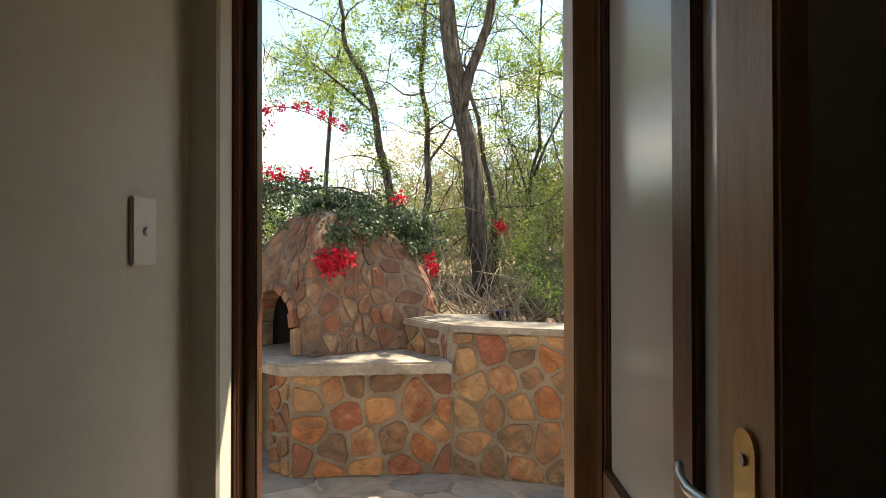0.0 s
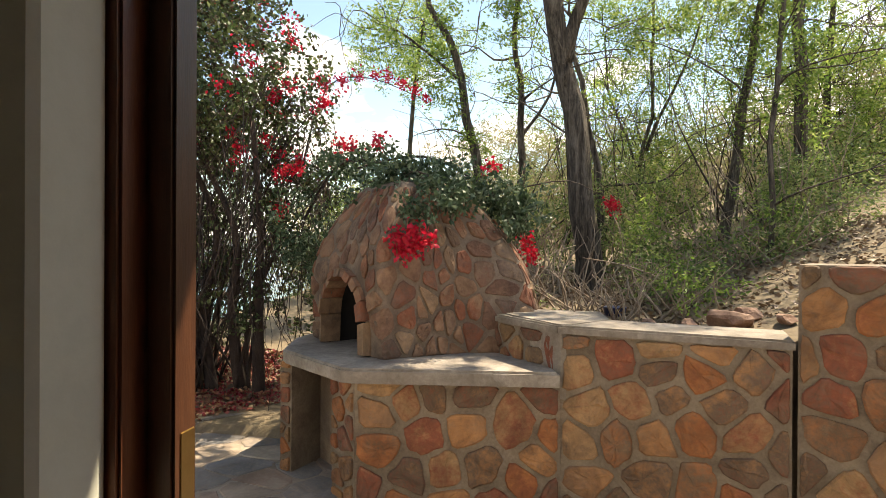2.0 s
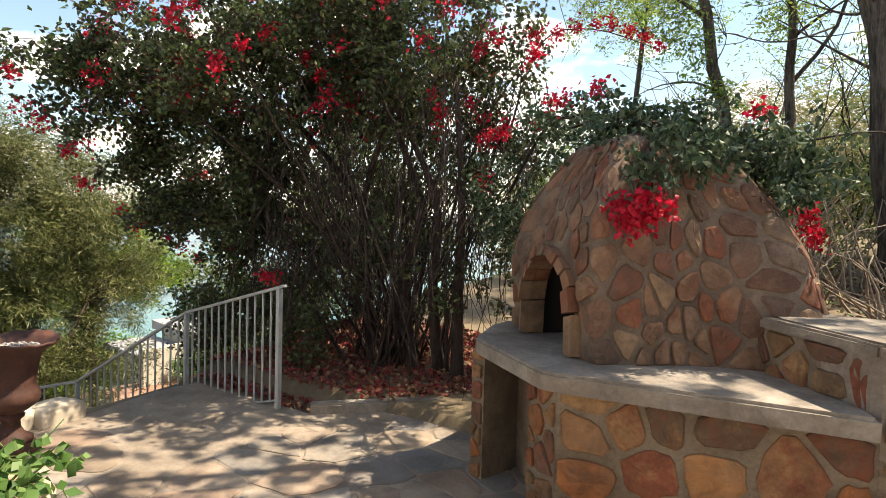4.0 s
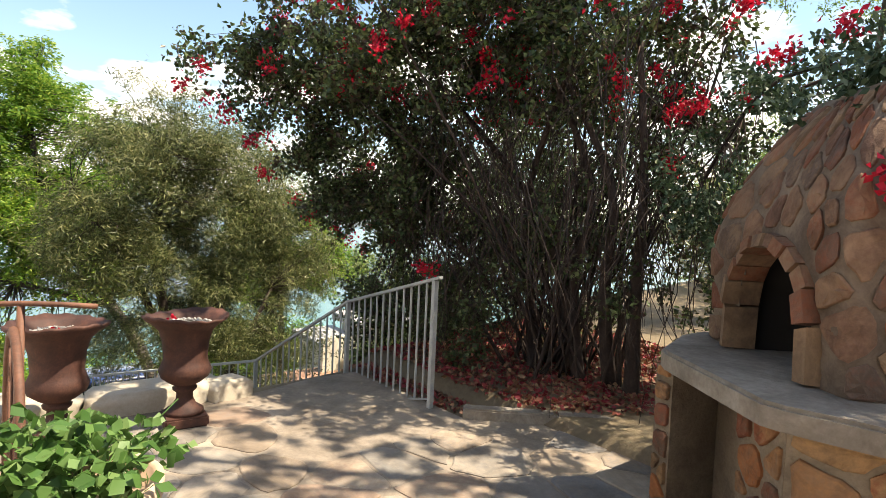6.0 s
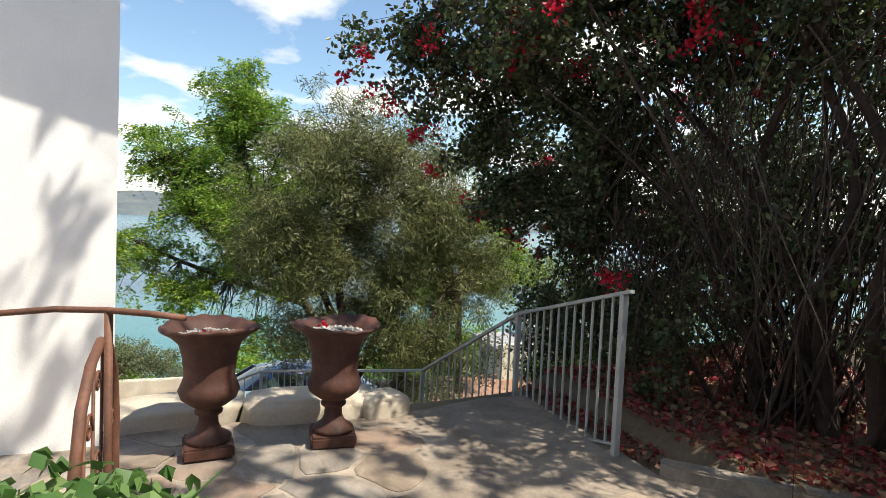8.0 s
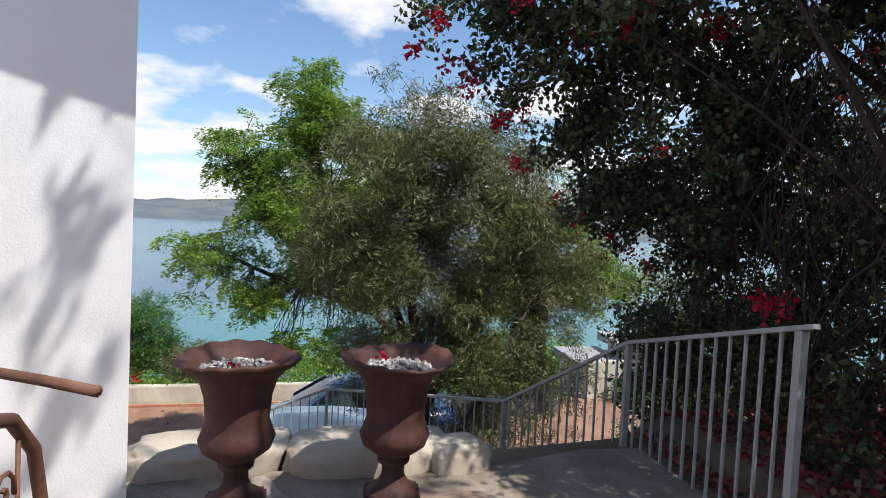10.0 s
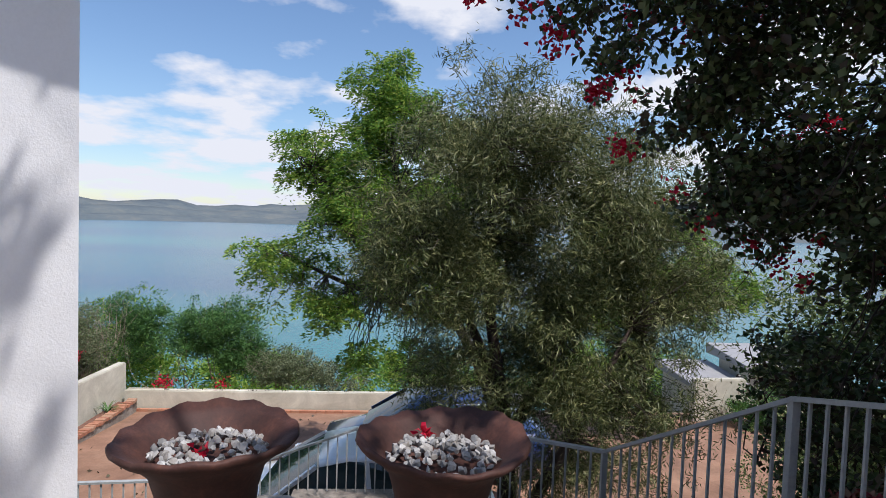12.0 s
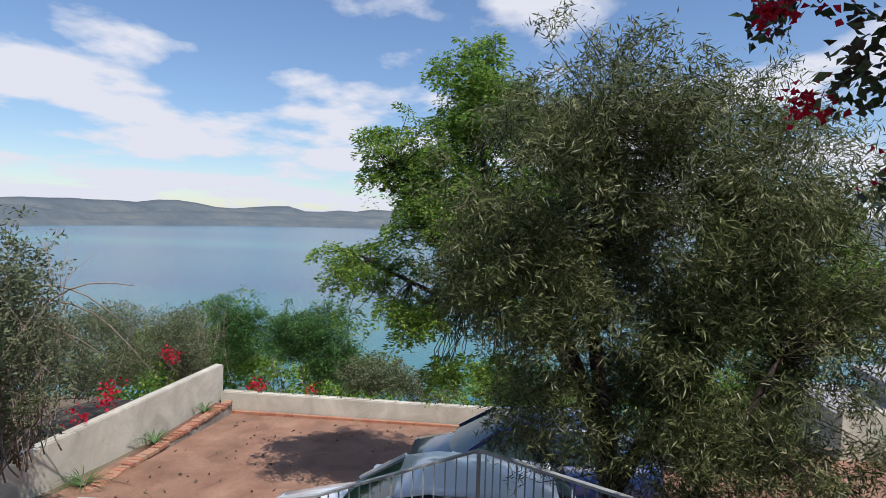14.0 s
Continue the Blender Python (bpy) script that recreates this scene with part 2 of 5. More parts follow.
L_BUSH = leaf_material("bush_leaf", [(0.03, 0.085, 0.02), (0.055, 0.14, 0.03), (0.09, 0.20, 0.045), (0.14, 0.25, 0.06)], translucent=0.4)
L_TRAIL = leaf_material("trailing_leaf", [(0.022, 0.045, 0.02), (0.04, 0.075, 0.035), (0.07, 0.115, 0.058), (0.15, 0.20, 0.13)], translucent=0.2)
L_DRYLEAF = leaf_material("dry_fallen_leaf", [(0.09, 0.06, 0.038), (0.17, 0.115, 0.075), (0.26, 0.18, 0.12), (0.13, 0.085, 0.055)], translucent=0.1)
L_OLIVE = leaf_material("olive_scrub_leaf", [(0.06, 0.11, 0.035), (0.11, 0.17, 0.055), (0.21, 0.27, 0.09), (0.34, 0.37, 0.16)], translucent=0.45)
L_TENDRIL = leaf_material("dry_tendril", [(0.06, 0.045, 0.028), (0.10, 0.075, 0.045), (0.075, 0.085, 0.04)], translucent=0.1)


def plain(name, color, rough=0.5, metal=0.0, transmission=0.0, coat=0.0):
    m = bpy.data.materials.new(name)
    m.use_nodes = True
    p = m.node_tree.nodes["Principled BSDF"]
    p.inputs["Base Color"].default_value = (*color, 1)
    p.inputs["Roughness"].default_value, p.inputs["Metallic"].default_value = rough, metal
    p.inputs["Transmission Weight"].default_value = transmission
    p.inputs["Coat Weight"].default_value = coat
    return m


M_CARWHITE = plain("white_car_paint", (0.84, 0.85, 0.86), 0.3, coat=1.0)
M_CARBLUE = plain("dark_blue_car_paint", (0.015, 0.035, 0.12), 0.28, coat=1.0)
M_CARGLASS = plain("car_glass", (0.03, 0.05, 0.055), 0.05)
M_TYRE = plain("tyre_rubber", (0.02, 0.02, 0.02), 0.85)
M_RIM = plain("alloy_rim", (0.5, 0.5, 0.52), 0.35, metal=1.0)
M_LAMPGLASS = plain("headlamp_glass", (0.6, 0.62, 0.64), 0.1)
# oven soot, and also the painted shade of the latch slots and doorway
M_SOOTSHADE = plain("soot_and_shade", (0.012, 0.010, 0.009), 0.95)
M_ROOF = material("roof_sheet", [(0.25, 0.24, 0.24), (0.34, 0.33, 0.32)], scale=3, rough=0.7, bump=0.2)
M_DARKPLASTIC = plain("blue_plastic", (0.012, 0.02, 0.08), 0.45)
M_DOORGLASS = plain("frosted_pane", (0.38, 0.39, 0.39), 0.18)

M_WATER = bpy.data.materials.new("lake_water")
M_WATER.use_nodes = True
_t = M_WATER.node_tree
_p = _t.nodes["Principled BSDF"]
_p.inputs["Roughness"].default_value = 0.22
_c = _t.nodes.new("ShaderNodeTexCoord")
_m = _t.nodes.new("ShaderNodeMapping")
_m.inputs["Scale"].default_value = (0.0045, 0.0006, 1)
_n = node(_t, "ShaderNodeTexNoise", Scale=1.0, Detail=3.0)
_r = _t.nodes.new("ShaderNodeValToRGB")
_r.color_ramp.elements[0].position, _r.color_ramp.elements[1].position = 0.42, 0.62
_r.color_ramp.elements[0].color, _r.color_ramp.elements[1].color = (0.035, 0.085, 0.14, 1), (0.05, 0.17, 0.17, 1)
_t.links.new(_c.outputs["Object"], _m.inputs[0])
_t.links.new(_m.outputs[0], _n.inputs["Vector"])
_t.links.new(_n.outputs["Fac"], _r.inputs["Fac"])
_t.links.new(_r.outputs["Color"], _p.inputs["Base Color"])
_b = node(_t, "ShaderNodeBump", Strength=0.35, Distance=0.3)
_n2 = node(_t, "ShaderNodeTexNoise", Scale=0.9, Detail=4.0)
_t.links.new(_c.outputs["Object"], _n2.inputs["Vector"])
_t.links.new(_n2.outputs["Fac"], _b.inputs["Height"])
_t.links.new(_b.outputs["Normal"], _p.inputs["Normal"])
# aerial haze is mixed into the base colour of the far hills
M_FARHILL = material("haze_tinted_far_hill", [(0.065, 0.085, 0.10), (0.105, 0.125, 0.13), (0.17, 0.17, 0.15)], scale=0.006, rough=1.0, bump=0, fine=0.04)

# ---------------------------------------------------------------- mesh tools


def mesh_data(name, verts, faces, mat, smooth=False):
    me = bpy.data.meshes.new(name)
    me.from_pydata([tuple(v) for v in verts], [], [tuple(f) for f in faces])
    me.materials.append(mat)
    if smooth:
        me.polygons.foreach_set("use_smooth", [True] * len(me.polygons))
    me.update()
    return me


def piece(name, verts, faces, mat, parent=None, label="", smooth=False):
    ob = new(name, mesh_data(name, verts, faces, mat, smooth))
    ob.parent = parent
    if label:
        tagged(ob, label)
    return ob


def part(name, bm, mat, parent=None, label="", smooth=False):
    bmesh.ops.recalc_face_normals(bm, faces=bm.faces)
    me = bpy.data.meshes.new(name)
    bm.to_mesh(me)
    bm.free()
    me.materials.append(mat)
    if smooth:
        me.polygons.foreach_set("use_smooth", [True] * len(me.polygons))
    ob = new(name, me)
    ob.parent = parent
    if label:
        tagged(ob, label)
    return ob


def thing(name, label, category, group="", kind="", at=(0, 0, 0), turn=0):
    ob = new(name)
    ob.matrix_world = pose(*at, 0, 0, turn)
    return tagged(ob, label, category, group, kind)


def box_bm(lo, hi, bevel=0.0, bm=None):
    bm = bm or bmesh.new()
    made = bmesh.ops.create_cube(bm, size=1.0)
    size = Vector(hi) - Vector(lo)
    mid = (Vector(hi) + Vector(lo)) / 2
    for v in made["verts"]:
        v.co = Vector((v.co.x * size.x, v.co.y * size.y, v.co.z * size.z)) + mid
    if bevel:
        bmesh.ops.bevel(bm, geom=list({e for v in made["verts"] for e in v.link_edges}), offset=bevel, segments=2, affect="EDGES")
    return bm


def prism(outline, z0, z1, bevel=0.0):
    """A closed prism over a plan outline; z1 may be a function of (x, y)."""
    bm = bmesh.new()
    top = [bm.verts.new((x, y, z1(x, y) if callable(z1) else z1)) for x, y in outline]
    low = [bm.verts.new((x, y, z0)) for x, y in outline]
    n = len(outline)
    upper = bm.faces.new(top)
    bm.faces.new(low[::-1])
    for i in range(n):
        bm.faces.new((top[i], low[i], low[(i + 1) % n], top[(i + 1) % n]))
    bmesh.ops.recalc_face_normals(bm, faces=bm.faces)
    if bevel:
        bmesh.ops.bevel(bm, geom=list(upper.edges), offset=bevel, segments=2, affect="EDGES")
    return bm


def tube(points, radii, sides=6, verts=None, faces=None):
    verts = [] if verts is None else verts
    faces = [] if faces is None else faces
    pts = [Vector(p) for p in points]
    rings = []
    side = None
    for i, p in enumerate(pts):
        d = (pts[min(i + 1, len(pts) - 1)] - pts[max(i - 1, 0)]).normalized()
        ref = Vector((0, 0, 1)) if abs(d.z) < 0.9 else Vector((1, 0, 0))
        if side is None:
            side = d.cross(ref).normalized()
        else:
            side = (side - d * side.dot(d)).normalized()
        up = d.cross(side)
        r = radii[i] if isinstance(radii, (list, tuple)) else radii
        start = len(verts)
        for k in range(sides):
            a = 2 * math.pi * k / sides
            verts.append(p + (side * math.cos(a) + up * math.sin(a)) * r)
        rings.append(start)
    for a, b in zip(rings, rings[1:]):
        for k in range(sides):
            faces.append((a + k, a + (k + 1) % sides, b + (k + 1) % sides, b + k))
    faces.append(tuple(rings[0] + k for k in range(sides))[::-1])
    faces.append(tuple(rings[-1] + k for k in range(sides)))
    return verts, faces


def lathe(profile, segments=40, wave=None):
    verts, faces = [], []
    for j, (r, z) in enumerate(profile):
        for i in range(segments):
            a = 2 * math.pi * i / segments
            rr, zz = wave(j, a, r, z) if wave else (r, z)
            verts.append((rr * math.cos(a), rr * math.sin(a), zz))
    for j in range(len(profile) - 1):
        for i in range(segments):
            k = (i + 1) % segments
            faces.append((j * segments + i, j * segments + k, (j + 1) * segments + k, (j + 1) * segments + i))
    return verts, faces


def wander(a, b, bend=0.2, steps=6, rng=None, sag=0.0):
    a, b = Vector(a), Vector(b)
    length = (b - a).length
    pts = []
    off = Vector(rng.normal(0, 1, 3)) * bend * length
    off2 = Vector(rng.normal(0, 1, 3)) * bend * length * 0.5
    for i in range(steps + 1):
        s = i / steps
        p = a.lerp(b, s) + off * math.sin(math.pi * s) * 0.5 + off2 * math.sin(2 * math.pi * s) * 0.5
        p.z -= sag * length * math.sin(math.pi * s)
        pts.append(p)
    return pts


def leaves(name, pos, way, length, width, mat, parent=None, rng=None, fold=0.25, label=""):
    """Many small folded leaves in one mesh: pos and way are (n, 3) arrays."""
    n = len(pos)
    way = way / np.maximum(np.linalg.norm(way, axis=1, keepdims=True), 1e-6)
    rnd = rng.normal(size=(n, 3))
    side = np.cross(way, rnd)
    side /= np.maximum(np.linalg.norm(side, axis=1, keepdims=True), 1e-6)
    nrm = np.cross(side, way)
    ln = (length * rng.uniform(0.6, 1.25, n))[:, None]
    wd = (width * rng.uniform(0.7, 1.2, n))[:, None]
    v = np.empty((n, 4, 3), np.float32)
    v[:, 0] = pos
    v[:, 1] = pos + way * ln * 0.45 + side * wd * 0.5 + nrm * wd * fold
    v[:, 2] = pos + way * ln
    v[:, 3] = pos + way * ln * 0.45 - side * wd * 0.5 + nrm * wd * fold
    base = np.arange(n, dtype=np.int32)[:, None] * 4
    idx = (base + np.array([0, 1, 2, 0, 2, 3], np.int32)).ravel()
    me = bpy.data.meshes.new(name)
    me.vertices.add(n * 4)
    me.vertices.foreach_set("co", v.ravel())
    me.loops.add(n * 6)
    me.loops.foreach_set("vertex_index", idx)
    me.polygons.add(n * 2)
    me.polygons.foreach_set("loop_start", np.arange(0, n * 6, 3, dtype=np.int32))
    me.update(calc_edges=True)
    me.materials.append(mat)
    ob = new(name, me)
    ob.parent = parent
    if label:
        tagged(ob, label)
    return ob


def in_ellipsoids(blobs, per_volume, rng, shell=0.45, gap=0.0, gap_scale=0.9):
    """Points in a set of ellipsoids ((centre), (radii)), thicker towards the skin, with gaps by noise."""
    out = []
    for c, r, *k in blobs:
        n = int(per_volume * (k[0] if k else 1.0) * r[0] * r[1] * r[2] * 4.19)
        d = rng.normal(size=(n, 3))
        d /= np.linalg.norm(d, axis=1, keepdims=True)
        p = np.array(c) + d * np.array(r) * (rng.random(n) ** shell)[:, None] * rng.uniform(0.82, 1.12, (n, 1))
        if gap:
            keep = [noise.noise(Vector(q) * gap_scale) > gap - 0.5 for q in p]
            p = p[np.array(keep, bool)]
        out.append(p)
    return np.concatenate(out)


def sprays(centres, per, spread, rng, droop=0.0, outward=None):
    """Leaf places and ways in small sprays round the centres."""
    n = len(centres)
    axis = rng.normal(size=(n, 3))
    axis[:, 2] = axis[:, 2] * 0.5 - droop
    if outward is not None:
        o = centres - np.array(outward)
        axis += 0.9 * o / np.maximum(np.linalg.norm(o, axis=1, keepdims=True), 1e-6)
    axis /= np.linalg.norm(axis, axis=1, keepdims=True)
    along = rng.uniform(-1, 1, (n, per, 1)) * spread
    pos = centres[:, None, :] + axis[:, None, :] * along + rng.normal(0, spread * 0.28, (n, per, 3))
    way = axis[:, None, :] * 0.8 + rng.normal(0, 0.65, (n, per, 3))
    way[:, :, 2] -= droop * 0.8
    return pos.reshape(-1, 3), way.reshape(-1, 3)


def woody(name, limbs, mat, parent, sides=7):
    """limbs: (points, first radius, last radius), all in one mesh."""
    verts, faces = [], []
    for pts, r0, r1 in limbs:
        k = len(pts) - 1
        tube(pts, [r0 + (r1 - r0) * (i / k) ** 0.8 for i in range(k + 1)], sides if r0 > 0.02 else 4, verts, faces)
    return piece(name, verts, faces, mat, parent, smooth=True)


def twigs_to(limbs, targets, r, rng, bend=0.15, near=None):
    """Thin limbs from the nearest point of the given limbs to each target."""
    nodes = np.array([p for pts, a, b in limbs for p in pts[1:]], float)
    out = []
    for q in targets:
        d = np.linalg.norm(nodes - q, axis=1)
        start = nodes[int(np.argmin(d))]
        out.append((wander(start, q, bend, 4, rng), r, r * 0.35))
    return out


def voronoi(points, outline, gap, rng):
    """Cells of points, cut to a convex outline, drawn in by gap and with corners rounded."""
    pts = np.array(points)
    cells = []
    for i, p in enumerate(pts):
        poly = [np.array(q, float) for q in outline]
        g = gap * rng.uniform(0.45, 1.75)
        order = np.argsort(np.linalg.norm(pts - p, axis=1))[1:22]
        for j in order:
            q = pts[j]
            mid, nrm = (p + q) / 2, q - p
            nrm = nrm / np.linalg.norm(nrm)
            cut = []
            for a, b in zip(poly, poly[1:] + poly[:1]):
                da, db = (a - mid) @ nrm + g, (b - mid) @ nrm + g
                if da <= 0:
                    cut.append(a)
                if da * db < 0:
                    cut.append(a + (b - a) * (da / (da - db)))
            poly = cut
            if len(poly) < 3:
                break
        if len(poly) < 3:
            continue
        c = np.mean(poly, axis=0)
        ring = []
        for a, b in zip(poly, poly[1:] + poly[:1]):
            if np.linalg.norm(b - a) < 0.012:
                continue
            ring.append(a + (b - a) * 0.17)
            if np.linalg.norm(b - a) > 0.07:
                ring.append(a + (b - a) * rng.uniform(0.4, 0.6))
            ring.append(a + (b - a) * 0.83)
        if len(ring) < 5:
            continue
        ring = [c + (q - c) * rng.uniform(0.90, 1.015) for q in ring]
        cells.append((c, ring))
    return cells


def scatter(w, h, pitch, rng, squash=1.0, tries=30):
    """Loose, uneven points over a rectangle, about pitch apart."""
    out = []
    n = int(w * h / pitch ** 2 * 1.1 / squash)
    for _ in range(n * tries):
        p = np.array((rng.uniform(0, w), rng.uniform(0, h)))
        local = pitch * rng.uniform(0.6, 1.05)
        if all((p[0] - q[0]) ** 2 + ((p[1] - q[1]) / squash) ** 2 > local ** 2 for q in out):
            out.append(p)
        if len(out) >= n:
            break
    return out


def stone_pieces(name, cells, place, height, mat, parent, rng):
    """One object a stone: a rounded block that stands proud of its joint. place(u, v, h) gives the point."""
    for c, ring in cells:
        n = len(ring)
        h = height * rng.uniform(0.6, 1.3)
        tilt = rng.normal(0, 0.25, 2)
        verts = [place(*q, -0.01) for q in ring]
        verts += [place(*(c + (q - c) * 0.97), h * 0.7) for q in ring]
        verts += [place(*(c + (q - c) * 0.88), h * (1 + float((q - c) @ tilt))) for q in ring]
        dents = [h * (1.05 + float((q - c) @ tilt) + rng.normal(0, 0.16)) for q in ring]
        verts += [place(*(c + (q - c) * rng.uniform(0.48, 0.62)), k) for q, k in zip(ring, dents)]
        verts.append(place(*c, h * rng.uniform(0.9, 1.25)))
        faces = []
        for k in range(n):
            m = (k + 1) % n
            for j in (0, n, 2 * n):
                faces.append((j + k, j + m, j + n + m, j + n + k))
            faces.append((3 * n + k, 3 * n + m, 4 * n))
        ob = piece(name, verts, faces, mat, parent)


# ---------------------------------------------------------------- ground
def smooth(a, b, x):
    s = min(1.0, max(0.0, (x - a) / (b - a)))
    return s * s * (3 - 2 * s)


def yard_z(x):
    return -2.95 - 0.07 * (-9.0 - x)


def ground_z(x, y):
    # bed and terrace level, then the wooded hillside behind the stone wall
    hill = 1.02 + 0.09 * max(0, y - 5) + 0.33 * max(0, x - 0.9) * smooth(3.0, 5.0, y)
    hill = min(hill, 1.02 + 9 + 0.02 * abs(y))
    bed = 0.05 + 0.07 * max(0.0, y - 5.0)
    up = smooth(-1.5, -0.6, x) if y > 5.0 else 0.0
    wall_y = 4.25 + (0.45 if x < 0.1 else -0.30 * (x - 0.1))
    if x >= -0.6:
        up = 1.0 if y > wall_y else 0.0
    z = bed * (1 - up) + hill * up if (y > 5.0 or up) else -0.09
    if y < 4.9 and not up:
        z = -0.09
    # bank down to the yard
    west = smooth(-5.15, -8.2, x) if y < 6 else smooth(-5.4, -9.4, x)
    z = z * (1 - west) + yard_z(min(x, -8.0)) * west
    if x < -17.2:
        z = yard_z(-17.2) - 0.5 * (-17.2 - x)
    z = max(z, -34.0)
    if x > -17 and y > 4.6 or x < -5.2:
        z += 0.05 * noise.noise(Vector((x * 0.9, y * 0.9, 0)))
    return z


def steps_of(stops):
    out = []
    for a, b, d in stops:
        out += list(np.arange(a, b - 1e-6, d))
    out.append(stops[-1][1])
    return out


gx = steps_of([(-4600, -200, 220), (-200, -40, 10), (-40, -20, 1.0), (-20, -10, 0.35), (-10, -4, 0.2), (-4, 4, 0.14), (4, 12, 0.7), (12, 60, 6), (60, 400, 60), (400, 4600, 500)])
gy = steps_of([(-4600, -200, 300), (-200, -30, 12), (-30, -8, 1.2), (-8, 3.4, 0.35), (3.4, 8, 0.14), (8, 16, 0.4), (16, 40, 2), (40, 200, 12), (200, 4600, 300)])
verts = [(x, y, ground_z(x, y)) for y in gy for x in gx]
nx = len(gx)
faces = [(j * nx + i, j * nx + i + 1, (j + 1) * nx + i + 1, (j + 1) * nx + i) for j in range(len(gy) - 1) for i in range(nx - 1)]
ground = piece("ground", verts, faces, M_SOIL, smooth=True)
tagged(ground, "dry brown soil of the wooded hillside", "ground", kind="structure")

lake = piece("water", [(-4600, -4600, -30), (-45, -4600, -30), (-45, 4600, -30), (-4600, 4600, -30)], [(0, 1, 2, 3)], M_WATER)
tagged(lake, "wide turquoise and blue lake water", "lake", kind="structure")

verts, faces = [], []
span = 90
for k in range(3):
    for i in range(span + 1):
        a = radians(20 + 150 * i / span)
        near = 1500 + 1500 * smooth(140, 105, 20 + 150 * i / span)
        dist = near + 330 * k
        tall = (0.010 + 0.012 * k) * dist + (0.005 + 0.006 * k) * dist * noise.noise(Vector((i * 0.27, k * 5.1, 2))) + 0.004 * dist * noise.noise(Vector((i * 0.95, k * 3.1, 7)))
        x, y = -dist * math.sin(a), dist * math.cos(a)
        verts += [(x, y, -36), (x * 1.03, y * 1.03, -30 + 0.62 * tall), (x * 1.10, y * 1.10, -30 + tall), (x * 1.14, y * 1.14, -50)]
    base = k * (span + 1) * 4
    for i in range(span):
        for j in range(3):
            a0 = base + i * 4 + j
            faces.append((a0, a0 + 4, a0 + 5, a0 + 1))
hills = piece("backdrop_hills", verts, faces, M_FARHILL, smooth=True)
tagged(hills, "low grey-green hills across the lake with haze put into their colour", "hills", kind="structure")

# ---------------------------------------------------------------- terrace
TERRACE = [(-0.42, 1.52), (1.9, 1.52), (1.9, 3.75), (1.27, 3.95), (0.1, 4.3), (-1.0, 4.8), (-1.6, 5.9), (-2.42, 5.62), (-3.42, 4.62), (-3.80, 4.62), (-4.96, 4.60), (-4.98, 4.2), (-4.80, 3.5), (-4.86, 2.6), (-5.0, 1.72), (-4.4, -1.5), (-0.9, -1.5)]
terrace = part("pavement", prism(TERRACE, -0.35, -0.009), M_PAVE)
tagged(terrace, "crazy-paved terrace of worn pale stone and mortar", "terrace", kind="structure")

# ---------------------------------------------------------------- house
FLOOR_IN = 0.32


def structure(name, bm, mat, label, category):
    return tagged(part(name, bm, mat), label, category, kind="structure")


structure("floor", box_bm((-0.6, -3.2, FLOOR_IN - 0.15), (3.0, 1.36, FLOOR_IN)), M_FLOORTILE, "brown tiled floor of the dim room", "floor")
structure("doorstep", box_bm((-0.55, 1.36, -0.2), (0.62, 1.80, 0.155), 0.01), M_CEMENT, "cement doorstep below the open door", "step")
structure("ceiling", box_bm((-0.75, -3.3, 2.75), (3.1, 1.30, 2.9)), M_WHITE, "white plaster ceiling of the room", "ceiling")
# the side wall steps out to a plaster strip before it meets the door frame
wall_plan = [(-0.517, -3.2), (-0.517, 1.150), (-0.510, 1.164), (-0.442, 1.168), (-0.436, 1.178), (-0.440, 1.258), (-0.463, 1.260), (-0.463, 1.30), (-0.75, 1.30), (-0.75, -3.2)]
structure("wall_west", prism(wall_plan, -0.3, 2.75), M_PLASTER, "grey-green plastered side wall of the room", "wall")
structure("wall_south", box_bm((-0.75, -3.4, -0.3), (3.1, -3.2, 2.75)), M_PLASTER, "plain plastered end wall of the room", "wall")
structure("wall_east", box_bm((2.9, -3.2, -0.3), (3.1, 1.30, 2.75)), M_PLASTER, "plain plastered wall of the room", "wall")
structure("wall_north_inner", box_bm((0.57, 1.20, -0.3), (2.9, 1.30, 2.75)), M_PLASTER, "plastered wall beside the door", "wall")
structure("wall_north_lintel", box_bm((-0.75, 1.302, 2.56), (3.1, 1.478, 3.4)), M_WHITE, "white plastered wall above the door", "wall")
outer_left = [(-0.462, 1.302), (-0.462, 1.405), (-0.474, 1.412), (-0.489, 1.462), (-0.500, 1.474), (-0.75, 1.474), (-1.6, -1.4), (-1.8, -1.4), (-0.95, 1.302)]
structure("wall_north_left", prism(outer_left, -0.3, 2.558), M_WHITE, "rough white plastered outer wall at the doorway", "wall")
structure("wall_north_right", box_bm((0.55, 1.302, -0.3), (3.1, 1.478, 2.558)), M_WHITE, "rough white plastered outer wall", "wall")

# door frame with a head, rebates and a strike plate
frame_thing = thing("door_frame", "dark varnished wooden door frame with a brass strike plate", "door frame", kind="structure")
jamb = part("jamb", box_bm((-0.462, 1.262, FLOOR_IN), (-0.425, 1.352, 2.50), 0.004), M_WOODRED, frame_thing, "reddish varnished wooden jamb")
strike = part("strike_plate", box_bm((-0.4252, 1.299, 1.375), (-0.4232, 1.319, 1.478), 0.0006), M_GATERUST, jamb, "tarnished brown strike plate")
# black blocks paint the shade inside the two slots
part("latch_slot", box_bm((-0.4250, 1.304, 1.434), (-0.4226, 1.314, 1.464)), M_SOOTSHADE, jamb, "latch slot with its shade painted black")
part("latch_slot", box_bm((-0.4250, 1.304, 1.385), (-0.4226, 1.314, 1.418)), M_SOOTSHADE, jamb, "bolt slot with its shade painted black")
part("rebate", box_bm((-0.424, 1.300, FLOOR_IN), (-0.388, 1.344, 2.50), 0.004), M_WOOD, frame_thing)
